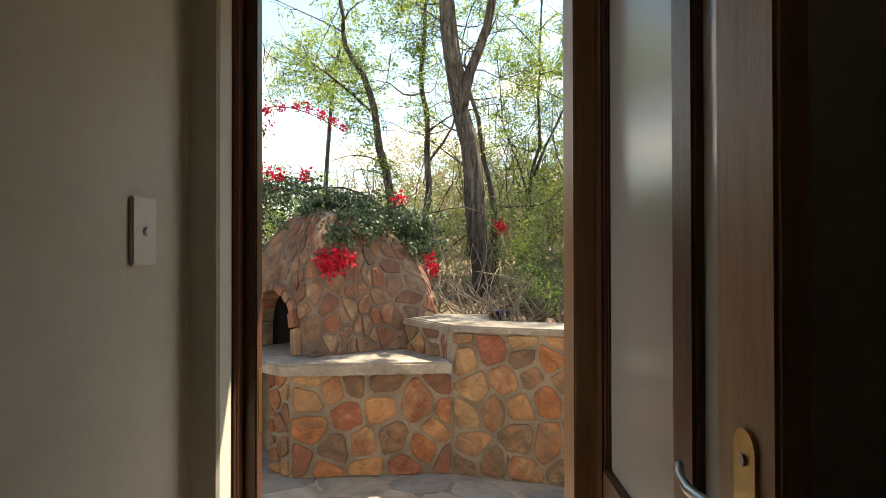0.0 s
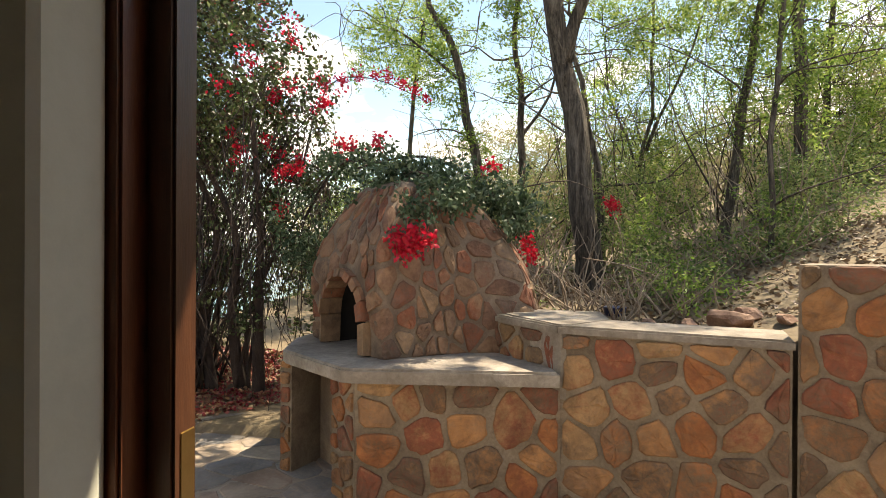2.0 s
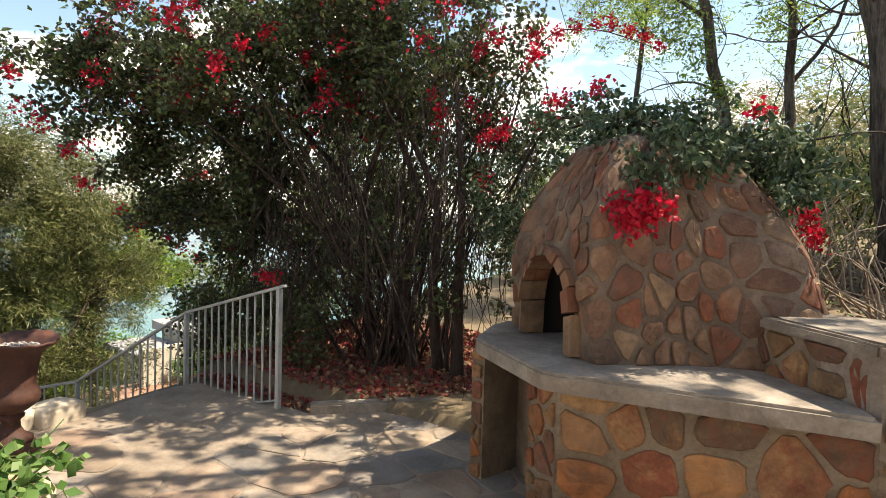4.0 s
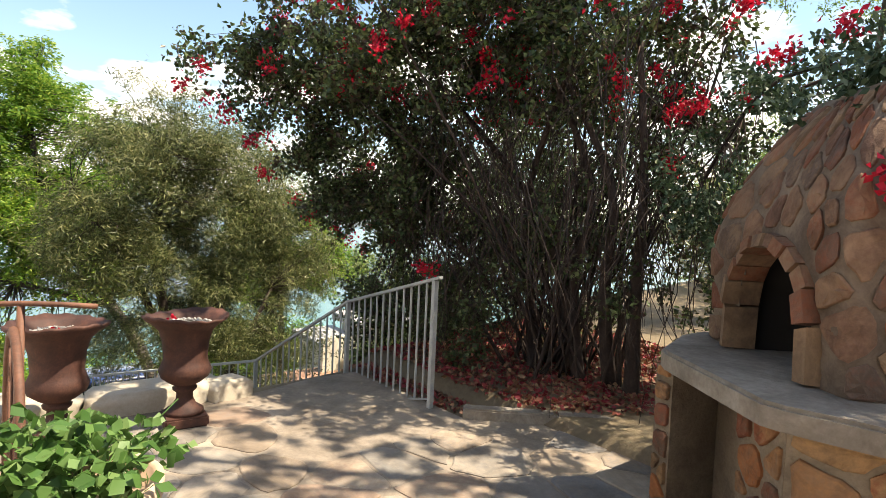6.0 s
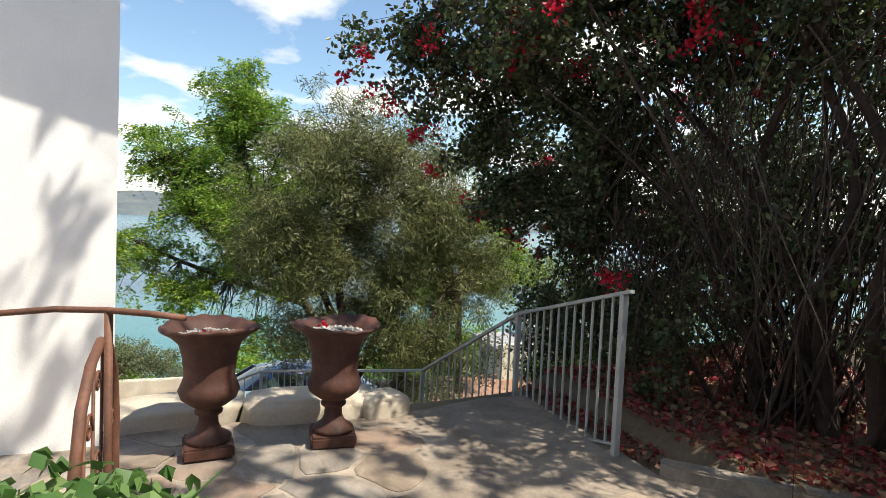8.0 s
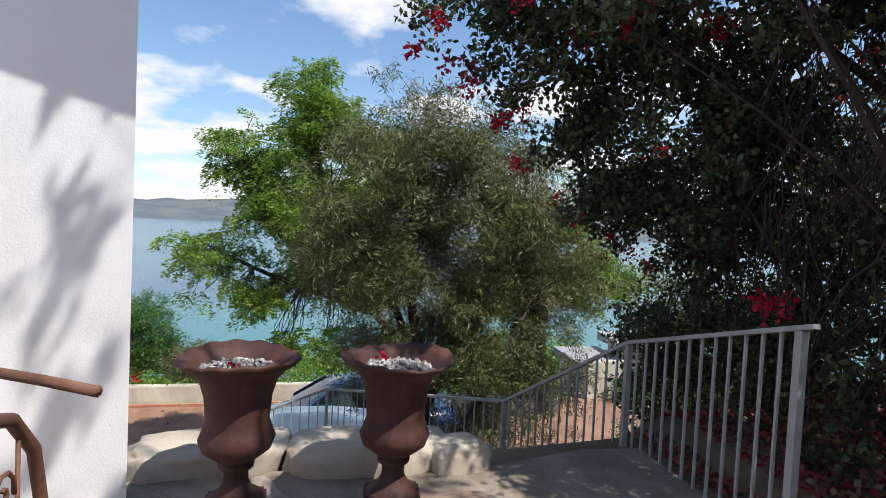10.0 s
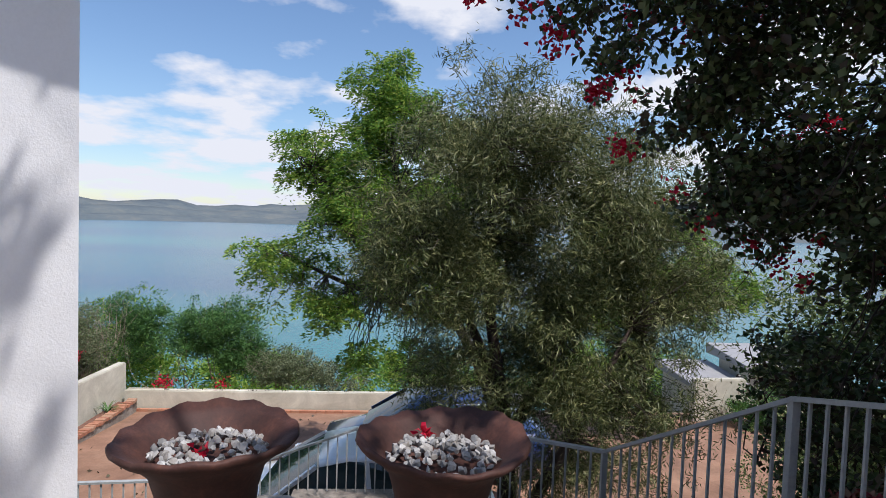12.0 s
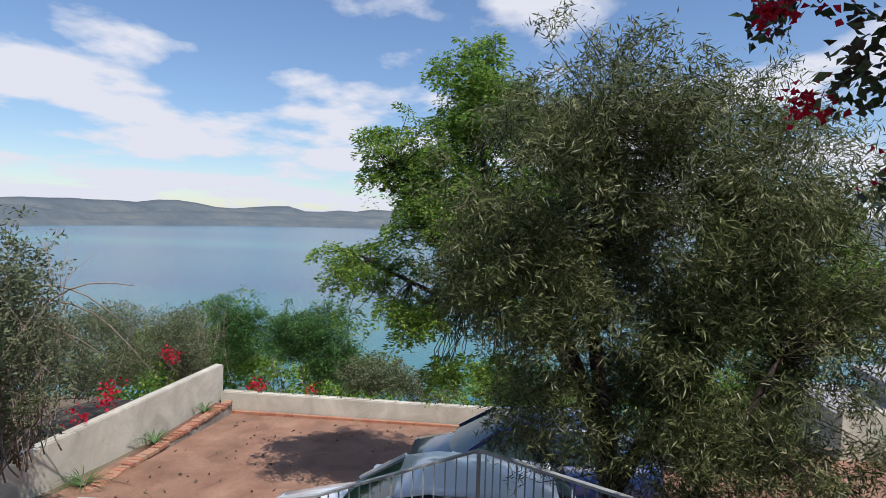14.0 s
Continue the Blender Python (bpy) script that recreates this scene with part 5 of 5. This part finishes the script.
spots = [(-0.86, 4.17, 1.64), (-0.80, 4.17, 1.61), (-0.73, 4.18, 1.66), (-0.93, 4.18, 1.66), (-0.82, 4.18, 1.70), (-0.88, 4.17, 1.57), (-0.12, 5.42, 1.52), (-0.15, 5.42, 1.58), (-0.16, 5.40, 1.68), (0.61, 6.33, 2.03), (0.64, 6.33, 2.01), (-2.69, 5.97, 1.99), (-2.66, 5.97, 1.94), (-2.49, 5.78, 2.34), (-2.38, 5.76, 2.35), (-2.60, 5.8, 2.32), (-1.95, 5.8, 2.6), (-0.4, 4.9, 2.2), (-1.3, 4.9, 2.42), (-1.7, 5.4, 2.5)]
spots += [tuple(Vector((-2.65, 6.9, 3.45)).lerp(Vector((-1.5, 7.6, 3.48)), s) + Vector((0, 0, 0.25 * math.sin(s * 3.1)))) for s in (0.05, 0.2, 0.35, 0.5, 0.62, 0.75, 0.88, 1.0)]
chunks = [bract_cluster(t, 70, 0.036) for t in spots]
leaves("flower_mass", np.concatenate([c[0] for c in chunks]), np.concatenate([c[1] for c in chunks]), 0.036, 0.030, L_BRACT, trail, rng, label="bright red bracts")["kind"] = "stuff"

# silvery willow-leaved tree below the terrace
def drawn_in(p, k=0.86):
    return tuple(Vector((-3.6, 2.9, 1.37)).lerp(Vector(p), k))


wl = [limb([(-9.5, 4.2, -2.75), (-9.45, 4.15, -1.6), (-9.3, 4.0, -0.6), (-9.35, 3.8, 0.8), (-9.3, 3.9, 2.4)], 0.13, 0.03), limb([(-9.4, 4.1, -1.4), (-9.2, 4.7, 0.0), (-9.1, 5.3, 1.4)], 0.08, 0.02), limb([(-9.35, 4.05, -0.8), (-9.3, 3.4, 0.6), (-9.3, 2.7, 1.7)], 0.07, 0.02), limb([(-9.45, 4.2, -2.7), (-9.2, 4.9, -1.2), (-9.2, 5.6, 0.2)], 0.10, 0.02)]
wb = [((-9.3, 3.95, 2.35), (1.15, 1.25, 1.15)), ((-9.3, 3.25, 1.25), (1.2, 1.15, 1.35)), ((-9.3, 5.1, 1.5), (1.3, 1.35, 1.45)), ((-9.4, 4.4, 0.1), (1.35, 1.6, 1.25)), ((-9.4, 5.4, -0.9), (1.2, 1.3, 1.0)), ((-9.3, 6.0, 0.8), (0.9, 0.9, 1.3)), ((-9.6, 4.8, -1.5), (0.9, 0.8, 0.8)), ((-10.2, 3.3, -0.75), (0.7, 0.55, 0.75))]
wl = [([Vector(drawn_in(q)) for q in pts], a, b) for pts, a, b in wl]
wb = [(drawn_in(c), tuple(0.86 * q for q in r)) for c, r in wb]
tree("willow_tree", "silvery green tree with narrow willow-like leaves", wl, wb, 205, 46, 0.17, L_WATTLE, (0.084, 0.0125), 0.35, 0.45, M_STEM, 0.006, 0.30, gap_scale=1.9)

# bright feathery tree in the yard
gl = [limb([(-11.55, 4.7, -3.15), (-11.7, 4.2, -1.2), (-12.1, 3.2, 0.6), (-12.2, 2.6, 2.2), (-12.2, 2.5, 3.6)], 0.14, 0.03), limb([(-12.0, 3.5, 0.0), (-12.1, 2.0, 1.0), (-12.1, 1.2, 2.2)], 0.08, 0.02), limb([(-11.9, 3.7, -0.3), (-12.1, 1.9, 0.3), (-12.1, 0.6, 0.9)], 0.07, 0.02), limb([(-12.0, 3.5, 0.2), (-12.3, 3.9, 1.4), (-12.3, 4.6, 2.6)], 0.08, 0.02)]
gb = [((-12.2, 2.5, 3.4), (0.9, 0.8, 0.85)), ((-12.2, 1.6, 2.45), (0.9, 1.0, 0.65)), ((-12.2, 2.3, 1.4), (1.0, 1.2, 0.8)), ((-12.1, 0.75, 0.75), (0.7, 0.85, 0.42)), ((-12.2, 1.9, 0.0), (0.8, 0.9, 0.5)), ((-12.3, 3.6, 2.4), (1.1, 1.1, 1.0)), ((-12.3, 3.2, 0.7), (1.1, 1.1, 0.9)), ((-12.1, 0.95, -0.05), (0.5, 0.5, 0.22)), ((-12.2, 2.6, -0.9), (0.7, 0.9, 0.45))]
fronded("feathery_tree", "bright green feathery-leaved tree beside the parked cars", gl, [(c, tuple(1.05 * q for q in r)) for c, r in gb], 62, 125, L_GREEN, (0.078, 0.027))

fronded("feathery_tree", "light green tree beyond the steps", [limb([(-14.6, 8.2, -3.2), (-14.5, 8.1, -1.0), (-14.4, 8.0, 1.6)], 0.12, 0.03), limb([(-14.5, 8.1, -1.0), (-14.3, 7.2, 0.4), (-14.2, 6.6, 1.2)], 0.06, 0.02)], [((-14.4, 8.0, 1.2), (1.3, 1.5, 1.1)), ((-14.3, 7.0, 0.0), (1.2, 1.2, 0.8)), ((-14.5, 9.4, 0.2), (1.2, 1.2, 0.9))], 50, 140, L_GREEN, (0.085, 0.03))

# woodland behind the oven
woods = [
    # last limb and last three blobs: added out of view to dapple terrace and wall
    ([([(0.42, 6.65, 1.0), (0.39, 6.6, 1.7), (0.24, 6.6, 3.0), (0.02, 6.5, 4.0), (-0.1, 6.5, 5.6)], 0.135, 0.08), ([(0.17, 6.55, 3.5), (0.34, 6.45, 4.1), (0.7, 6.4, 5.4)], 0.07, 0.04), ([(-0.1, 6.5, 5.5), (-1.0, 5.6, 6.1), (-2.4, 4.3, 6.4)], 0.05, 0.015)], [((-0.3, 6.8, 6.2), (1.6, 1.4, 0.8)), ((1.0, 6.8, 5.9), (1.2, 1.2, 0.8), 2.2), ((-0.7, 5.6, 6.3), (1.5, 1.2, 0.5), 2.2), ((-2.1, 5.0, 6.2), (1.4, 1.1, 0.5), 1.6), ((-2.6, 3.8, 6.4), (1.0, 0.9, 0.4), 1.3)]),
    ([([(-0.85, 7.5, 1.2), (-0.91, 7.5, 2.85), (-1.16, 7.5, 3.97), (-1.45, 7.5, 4.63), (-1.6, 7.6, 5.6)], 0.10, 0.04), ([(-1.1, 7.5, 3.7), (-1.8, 7.6, 4.3), (-2.3, 7.7, 4.6)], 0.03, 0.01)], [((-1.6, 7.6, 4.35), (0.95, 0.8, 0.55)), ((-1.2, 7.6, 5.2), (1.1, 0.8, 0.5)), ((-0.9, 7.4, 2.75), (0.30, 0.25, 0.5), 2.5), ((-1.15, 7.4, 3.6), (0.35, 0.3, 0.5), 1.6)]),
    ([([(-0.40, 8.0, 1.2), (-0.38, 8.0, 2.4), (-0.32, 8.0, 3.5), (-0.43, 8.0, 4.7), (-0.3, 8.1, 6.0)], 0.085, 0.04), ([(-0.34, 8.0, 3.0), (0.1, 8.1, 3.9), (0.2, 8.2, 5.0)], 0.035, 0.012)], [((-0.4, 7.9, 4.4), (0.4, 0.4, 1.1), 1.8), ((0.0, 8.1, 5.8), (1.0, 0.8, 0.6))]),
    ([([(0.66, 7.5, 1.2), (0.60, 7.5, 2.33), (0.44, 7.5, 3.28), (0.1, 7.5, 4.6), (0.0, 7.5, 5.6)], 0.07, 0.03)], [((0.5, 7.6, 3.3), (0.35, 0.3, 0.5)), ((0.1, 7.6, 5.2), (0.9, 0.7, 0.5))]),
    ([([(1.15, 9.0, 1.3), (1.20, 9.0, 1.9), (1.42, 9.0, 3.5), (1.49, 9.0, 5.0), (1.5, 9.0, 6.4)], 0.06, 0.02), ([(1.35, 9.0, 3.0), (1.9, 9.1, 4.2), (2.3, 9.2, 5.4)], 0.04, 0.012), ([(1.3, 9.0, 2.6), (0.9, 9.1, 3.9), (0.8, 9.2, 5.2)], 0.03, 0.01)], [((1.5, 9.2, 4.8), (1.5, 0.9, 1.2)), ((1.5, 9.3, 3.0), (1.0, 0.7, 0.7))]),
    ([([(2.1, 8.0, 1.1), (2.12, 8.0, 1.6), (2.31, 8.0, 3.15), (2.45, 8.0, 4.3), (2.7, 8.0, 6.0)], 0.11, 0.06)], [((2.6, 8.1, 5.0), (1.2, 0.9, 1.2)), ((2.35, 8.0, 3.4), (0.4, 0.4, 1.0))]),
    ([([(2.0, 6.3, 1.2), (2.03, 6.3, 1.6), (2.12, 6.3, 3.6), (2.2, 6.3, 5.2)], 0.045, 0.03)], [((2.2, 6.4, 4.9), (0.9, 0.8, 0.7)), ((2.15, 6.35, 3.4), (0.25, 0.25, 0.7))]),
    # last two blobs: added above the view to shade the slope
    ([([(2.78, 7.5, 1.6), (2.78, 7.5, 2.2), (2.71, 7.5, 4.1), (2.8, 7.5, 6.0)], 0.12, 0.08)], [((2.72, 7.4, 3.5), (0.42, 0.35, 1.1)), ((3.0, 7.6, 5.3), (1.2, 0.9, 0.8)), ((3.6, 7.4, 6.0), (1.4, 1.3, 0.7), 0.5), ((2.3, 6.4, 6.0), (1.1, 0.9, 0.5), 0.5)]),
    ([([(3.9, 9.5, 2.2), (3.9, 9.5, 4.0), (4.1, 9.5, 6.5)], 0.09, 0.04)], [((3.9, 9.5, 4.6), (1.5, 1.0, 1.5)), ((4.4, 9.0, 3.2), (1.0, 0.8, 0.8))]),
    ([([(-2.6, 10.5, 0.5), (-2.5, 10.5, 3.0), (-2.2, 10.5, 6.0)], 0.10, 0.04)], [((-2.4, 10.5, 5.2), (1.4, 1.0, 1.0)), ((-3.2, 10.4, 2.4), (1.2, 1.0, 1.0))]),
]
for limbs_k, blobs_k in woods:
    thick = 1.2 if limbs_k is woods[0][0] else 0.75
    high = min(b[0][2] for b in blobs_k) > 5
    grown = []
    for q in limbs_k:
        pts, r0, r1 = limb(q[0], q[1] * thick, q[2] * thick * 0.85)
        s = rng.uniform(0, 50)
        pts = [p + 0.09 * noise.noise_vector(Vector((p.x, p.y, p.z * 1.3 + s))) for p in pts]
        grown.append((pts, r0, r1))
        for _ in range(7):
            i = int(rng.integers(len(pts) // 4, len(pts)))
            a = rng.uniform(0, 6.28)
            reach = rng.uniform(0.5, 1.4)
            tip = pts[i] + Vector((math.cos(a) * reach, math.sin(a) * reach * 0.5, rng.uniform(-0.2, 1.0)))
            side = wander(pts[i], tip, 0.22, 7, rng)
            grown.append((side, min(0.4 * r0, rng.uniform(0.008, 0.02)), 0.003))
            for _ in range(2):
                e = tip + Vector(rng.normal(0, 0.35, 3))
                grown.append((wander(side[len(side) // 2], e, 0.2, 5, rng), 0.006, 0.002))
    tree("woodland_tree", "slender grey-barked tree with light green leaves on the hillside", grown, blobs_k, 27 if high else 95, 30, 0.085 if high else 0.15, L_WOOD, (0.085, 0.042) if high else (0.058, 0.023), 0.1, 0.50 if high else 0.46, M_BARK, 0.006, 0.3, gap_scale=3.6 if high else 2.0, group="woodland trees behind the oven")

# thin tangled undergrowth on the slope
def thicket(name, label, blobs, clusters, per, leaf, size, stems, mat=M_TWIG, spread=0.12, gap=0.4, droop=0.0, category="shrub", group=""):
    base = thing(name, label, category, group)
    limbs = []
    for c, r, *_k in blobs:
        for _ in range(stems):
            foot = Vector((c[0] + rng.normal(0, 0.3) * r[0], c[1] + rng.normal(0, 0.3) * r[1], c[2] - r[2] * 0.98))
            tip = Vector((c[0] + rng.normal(0, 0.5) * r[0], c[1] + rng.normal(0, 0.5) * r[1], c[2] + r[2] * rng.uniform(0.2, 1.0)))
            limbs.append((wander(foot, tip, 0.18, 6, rng), rng.uniform(0.006, 0.014), 0.003))
    tagged(woody("stem_mass", limbs, mat, base, 5), kind="stuff")
    c = in_ellipsoids(blobs, clusters, rng, gap=gap)
    pos, way = sprays(c, per, spread, rng, droop)
    tagged(leaves("foliage", pos, way, size[0], size[1], leaf, base, rng), kind="stuff")
    return base


thicket("undergrowth", "tangled light green undergrowth behind the stone wall", [((0.35, 5.25, 1.25), (0.6, 0.32, 0.30)), ((1.0, 5.7, 1.30), (0.7, 0.4, 0.32)), ((-0.1, 6.1, 1.5), (0.5, 0.5, 0.5)), ((2.0, 6.3, 1.6), (0.8, 0.5, 0.35))], 190, 22, L_OLIVE, (0.048, 0.018), 26, spread=0.18, category="undergrowth", group="undergrowth on the slope")
thicket("undergrowth", "tangled olive scrub among the tree trunks", [((0.9, 7.2, 1.75), (1.2, 0.6, 0.75)), ((2.4, 6.8, 2.1), (0.9, 0.6, 0.8)), ((-0.6, 7.2, 1.8), (0.7, 0.5, 0.8))], 150, 22, L_OLIVE, (0.05, 0.018), 28, spread=0.15, category="undergrowth", group="undergrowth on the slope")
thicket("undergrowth", "fine bare branches tangled between the trees", [((0.6, 8.4, 3.1), (1.6, 0.6, 1.5)), ((2.6, 8.2, 3.4), (1.3, 0.6, 1.5)), ((1.4, 9.8, 4.0), (2.4, 0.8, 2.0)), ((4.2, 9.6, 4.2), (1.6, 0.8, 1.8)), ((-1.2, 8.6, 2.6), (0.9, 0.5, 1.0))], 26, 20, L_WOOD, (0.05, 0.018), 24, M_BARK, spread=0.2, category="undergrowth", group="undergrowth on the slope")
thicket("undergrowth", "tangled dry undergrowth further up the slope", [((1.7, 8.6, 2.2), (1.4, 0.7, 1.1)), ((3.2, 8.8, 2.6), (1.2, 0.8, 1.0)), ((0.0, 9.4, 2.2), (1.4, 0.8, 1.1)), ((-1.2, 9.0, 1.9), (1.0, 0.8, 1.1))], 120, 24, L_OLIVE, (0.05, 0.02), 30, spread=0.16, category="undergrowth", group="undergrowth on the slope")
thicket("undergrowth", "pale dry grass and scrub on the hillside", [((1.0, 12.0, 2.4), (3.5, 1.2, 1.3)), ((5.0, 11.0, 3.6), (2.5, 1.5, 1.6)), ((-3.5, 12.0, 1.6), (3.0, 1.2, 1.6)), ((1.5, 16.0, 3.2), (6.0, 1.5, 2.2))], 30, 26, L_DRY, (0.13, 0.03), 50, spread=0.3, gap=0.3, category="undergrowth", group="undergrowth on the slope")

thicket("undergrowth", "fresh green ferny plants just behind the stone wall", [((0.45, 4.95, 1.22), (0.55, 0.22, 0.24)), ((1.05, 5.15, 1.28), (0.5, 0.25, 0.26)), ((0.35, 6.2, 1.6), (0.8, 0.4, 0.55)), ((1.6, 6.6, 1.9), (0.8, 0.5, 0.6)), ((-0.2, 5.6, 1.3), (0.35, 0.3, 0.35))], 210, 24, L_WOOD, (0.05, 0.017), 14, spread=0.14, category="undergrowth", group="undergrowth on the slope")

thicket("leafy_shrub", "olive green leafy shrub on the bank below the railing", [((-7.5, 7.9, -0.5), (1.4, 1.0, 1.4)), ((-7.4, 6.7, 0.3), (0.8, 0.7, 1.0)), ((-9.3, 8.4, -1.6), (1.2, 1.0, 1.1))], 120, 30, L_OLIVE, (0.065, 0.024), 20, M_STEM, spread=0.16, gap=0.34)

# shrubs beyond the yard
thicket("green_bush", "rounded bright green bush behind the yard wall", [((-18.7, -2.4, -2.0), (1.0, 1.3, 1.2)), ((-18.4, -3.2, -2.7), (0.8, 0.9, 0.8)), ((-18.5, -1.5, -2.5), (0.7, 0.7, 0.6)), ((-19.6, -5.2, -1.9), (1.0, 1.3, 1.1), 0.7)], 110, 44, L_BUSH, (0.085, 0.030), 10, spread=0.22, gap=0.40)
thicket("flowering_shrub", "tangled olive shrub with red flowers behind the wall", [((-18.2, -0.4, -2.75), (0.8, 1.1, 0.6)), ((-18.0, 1.0, -3.0), (0.8, 1.0, 0.5))], 130, 30, L_SHRUB, (0.08, 0.03), 16, spread=0.18, gap=0.3)
left = thicket("grey_shrub", "tall sparse grey-green shrub beside the yard wall", [((-9.4, -3.0, -0.2), (1.0, 0.75, 1.5)), ((-10.3, -4.6, -0.9), (1.4, 0.9, 1.0)), ((-12.2, -5.6, -1.3), (1.8, 1.1, 1.0)), ((-15.0, -6.0, -1.6), (2.2, 1.2, 1.0)), ((-17.6, -5.4, -2.0), (1.6, 1.0, 1.0))], 95, 34, L_SHRUB, (0.07, 0.026), 70, spread=0.2, gap=0.34)
verts, faces = [], []
for s, e in (((-9.6, -3.6, -0.3), (-10.4, -1.9, 0.45)), ((-9.9, -4.0, 0.2), (-10.8, -2.4, -0.1)), ((-9.8, -3.9, 0.3), (-11.2, -2.2, -0.9)), ((-11.0, -5.0, -0.4), (-12.6, -4.3, -1.1)), ((-11.2, -5.1, -0.2), (-13.2, -4.2, -1.5)), ((-11.0, -5.0, -0.5), (-12.0, -3.9, -1.6)), ((-10.4, -4.4, 0.0), (-12.2, -4.0, -0.8))):
    p = wander(s, e, 0.12, 8, rng, sag=-0.15)
    tube(p, [0.022 - 0.002 * i for i in range(len(p))], 6, verts, faces)
piece("bare_branch", verts, faces, M_TWIG, left, "pale bare branches", smooth=True)
thicket("lakeside_scrub", "light green scrub on the slope to the lake", [((-21.5, -6.5, -2.9), (1.5, 2.2, 1.3)), ((-24, -3.0, -4.8), (2.5, 3.0, 1.2)), ((-26, 4.0, -5.4), (2.5, 4.0, 1.2)), ((-23, -9.0, -4.4), (3.0, 4.0, 1.6)), ((-24, 11.0, -4.6), (3.0, 4.0, 1.6))], 5, 40, L_GREEN, (0.20, 0.08), 12, spread=0.5, gap=0.2)
thicket("green_bush", "leafy green bush at the gateway", [((-15.6, 11.6, -3.0), (0.6, 0.65, 0.6))], 140, 36, L_BUSH, (0.085, 0.032), 10, spread=0.18, gap=0.3)

n = 320
p = np.column_stack((rng.uniform(-16.6, -8.6, n), rng.uniform(-3.4, 8.0, n), np.zeros(n)))
p[:, 2] = [max(ground_z(q[0], q[1]) + 0.012, yard_z(q[0])) + 0.025 for q in p]
way = rng.normal(size=p.shape)
way[:, 2] *= 0.15
tagged(leaves("yard_leaves", p, way, 0.09, 0.05, L_TENDRIL, None, rng), "dry brown leaves scattered on the red earth", "leaf litter", kind="stuff")

# red flowers along the yard wall
fl = thing("wall_flowers", "red flowering creeper hanging over the yard walls", "creeper")
spots = [(-16.95, y, -2.86) for y in (-3.25, -3.1, -1.75)] + [(-12.6, -4.5, -2.25), (-13.3, -4.5, -2.2), (-13.6, -4.6, -2.0), (-15.4, -4.6, -1.75), (-15.7, -4.6, -1.9)]
chunks = [bract_cluster(t, 46, 0.085) for t in spots]
leaves("flower_mass", np.concatenate([c[0] for c in chunks]), np.concatenate([c[1] for c in chunks]), 0.08, 0.06, L_BRACT, fl, rng, label="red bracts")["kind"] = "stuff"
pos = np.concatenate([np.column_stack((np.full(40, -16.81), np.full(40, y) + rng.normal(0, 0.06, 40), rng.uniform(-3.38, -2.94, 40))) for y in np.arange(-3.4, 3.0, 0.42) + rng.normal(0, 0.12, 16)])
way = np.column_stack((rng.normal(0.2, 0.3, len(pos)), rng.normal(0, 0.3, len(pos)), -np.ones(len(pos))))
leaves("trailing_leaves", pos, way, 0.11, 0.045, L_TENDRIL, fl, rng, label="dry hanging tendrils")

# leaf litter
n = 9000
p = np.column_stack((rng.uniform(-5.4, -1.9, n), rng.uniform(4.6, 7.4, n), np.zeros(n)))
keep = (p[:, 1] > 4.72 + np.maximum(0, p[:, 0] + 3.44)) & ((p[:, 1] > 4.72) | (p[:, 0] < -5))
p = p[keep]
p[:, 2] = [ground_z(q[0], q[1]) + 0.012 + 0.02 * rng.random() for q in p]
way = rng.normal(size=p.shape)
way[:, 2] *= 0.25
litter = leaves("leaf_litter", p, way, 0.055, 0.04, L_LITTER, None, rng)
tagged(litter, "fallen red and brown bougainvillea leaves on the bed", "leaf litter", kind="stuff")
n = 5500
p = np.column_stack((rng.uniform(-0.4, 3.2, n), rng.uniform(4.4, 8.2, n), np.zeros(n)))
p[:, 2] = [ground_z(q[0], q[1]) + 0.015 for q in p]
way = rng.normal(size=p.shape)
way[:, 2] *= 0.3
tagged(leaves("dry_leaves", p, way, 0.055, 0.03, L_DRYLEAF, None, rng), "dry brown leaves on the slope behind the wall", "leaf litter", kind="stuff")
bucket = thing("plastic_tub", "dark blue plastic tub half hidden in the undergrowth", "tub", at=(0.55, 5.36, 0.98))
v, f = lathe([(0.0, 0.0), (0.07, 0.0), (0.09, 0.14), (0.095, 0.15), (0.085, 0.15), (0.0, 0.12)], 20)
piece("shell", v, f, M_DARKPLASTIC, bucket, smooth=True)

# ---------------------------------------------------------------- flagstones
rng = np.random.default_rng(21)


def inside(p, poly):
    hit = False
    for (x0, y0), (x1, y1) in zip(poly, poly[1:] + poly[:1]):
        if (y0 > p[1]) != (y1 > p[1]) and p[0] < (x1 - x0) * (p[1] - y0) / (y1 - y0) + x0:
            hit = not hit
    return hit


pts = [p + np.array((-5.2, 1.0)) for p in scatter(6.2, 5.2, 0.42, rng, 0.8)]
cells = voronoi(pts, [(-5.2, 1.0), (1.2, 1.0), (1.2, 6.2), (-5.2, 6.2)], 0.004, rng)
# the head of the steps is one smooth cement pad
cells = [c for c in cells if all(inside(q, TERRACE) for q in c[1]) and not (c[0][0] < -3.2 and c[0][1] > 3.5)]
for c, ring in cells:
    k = len(ring)
    lift = rng.uniform(-0.004, 0.001)
    verts = [(q[0], q[1], -0.03) for q in ring] + [(q[0], q[1], -0.004 + lift) for q in ring] + [tuple(c + (q - c) * 0.95) + (lift,) for q in ring]
    faces = [tuple(range(2 * k, 3 * k))]
    for i in range(k):
        m = (i + 1) % k
        faces += [(i, m, k + m, k + i), (k + i, k + m, 2 * k + m, 2 * k + i)]
    piece("flagstone", verts, faces, M_FLAG, terrace)
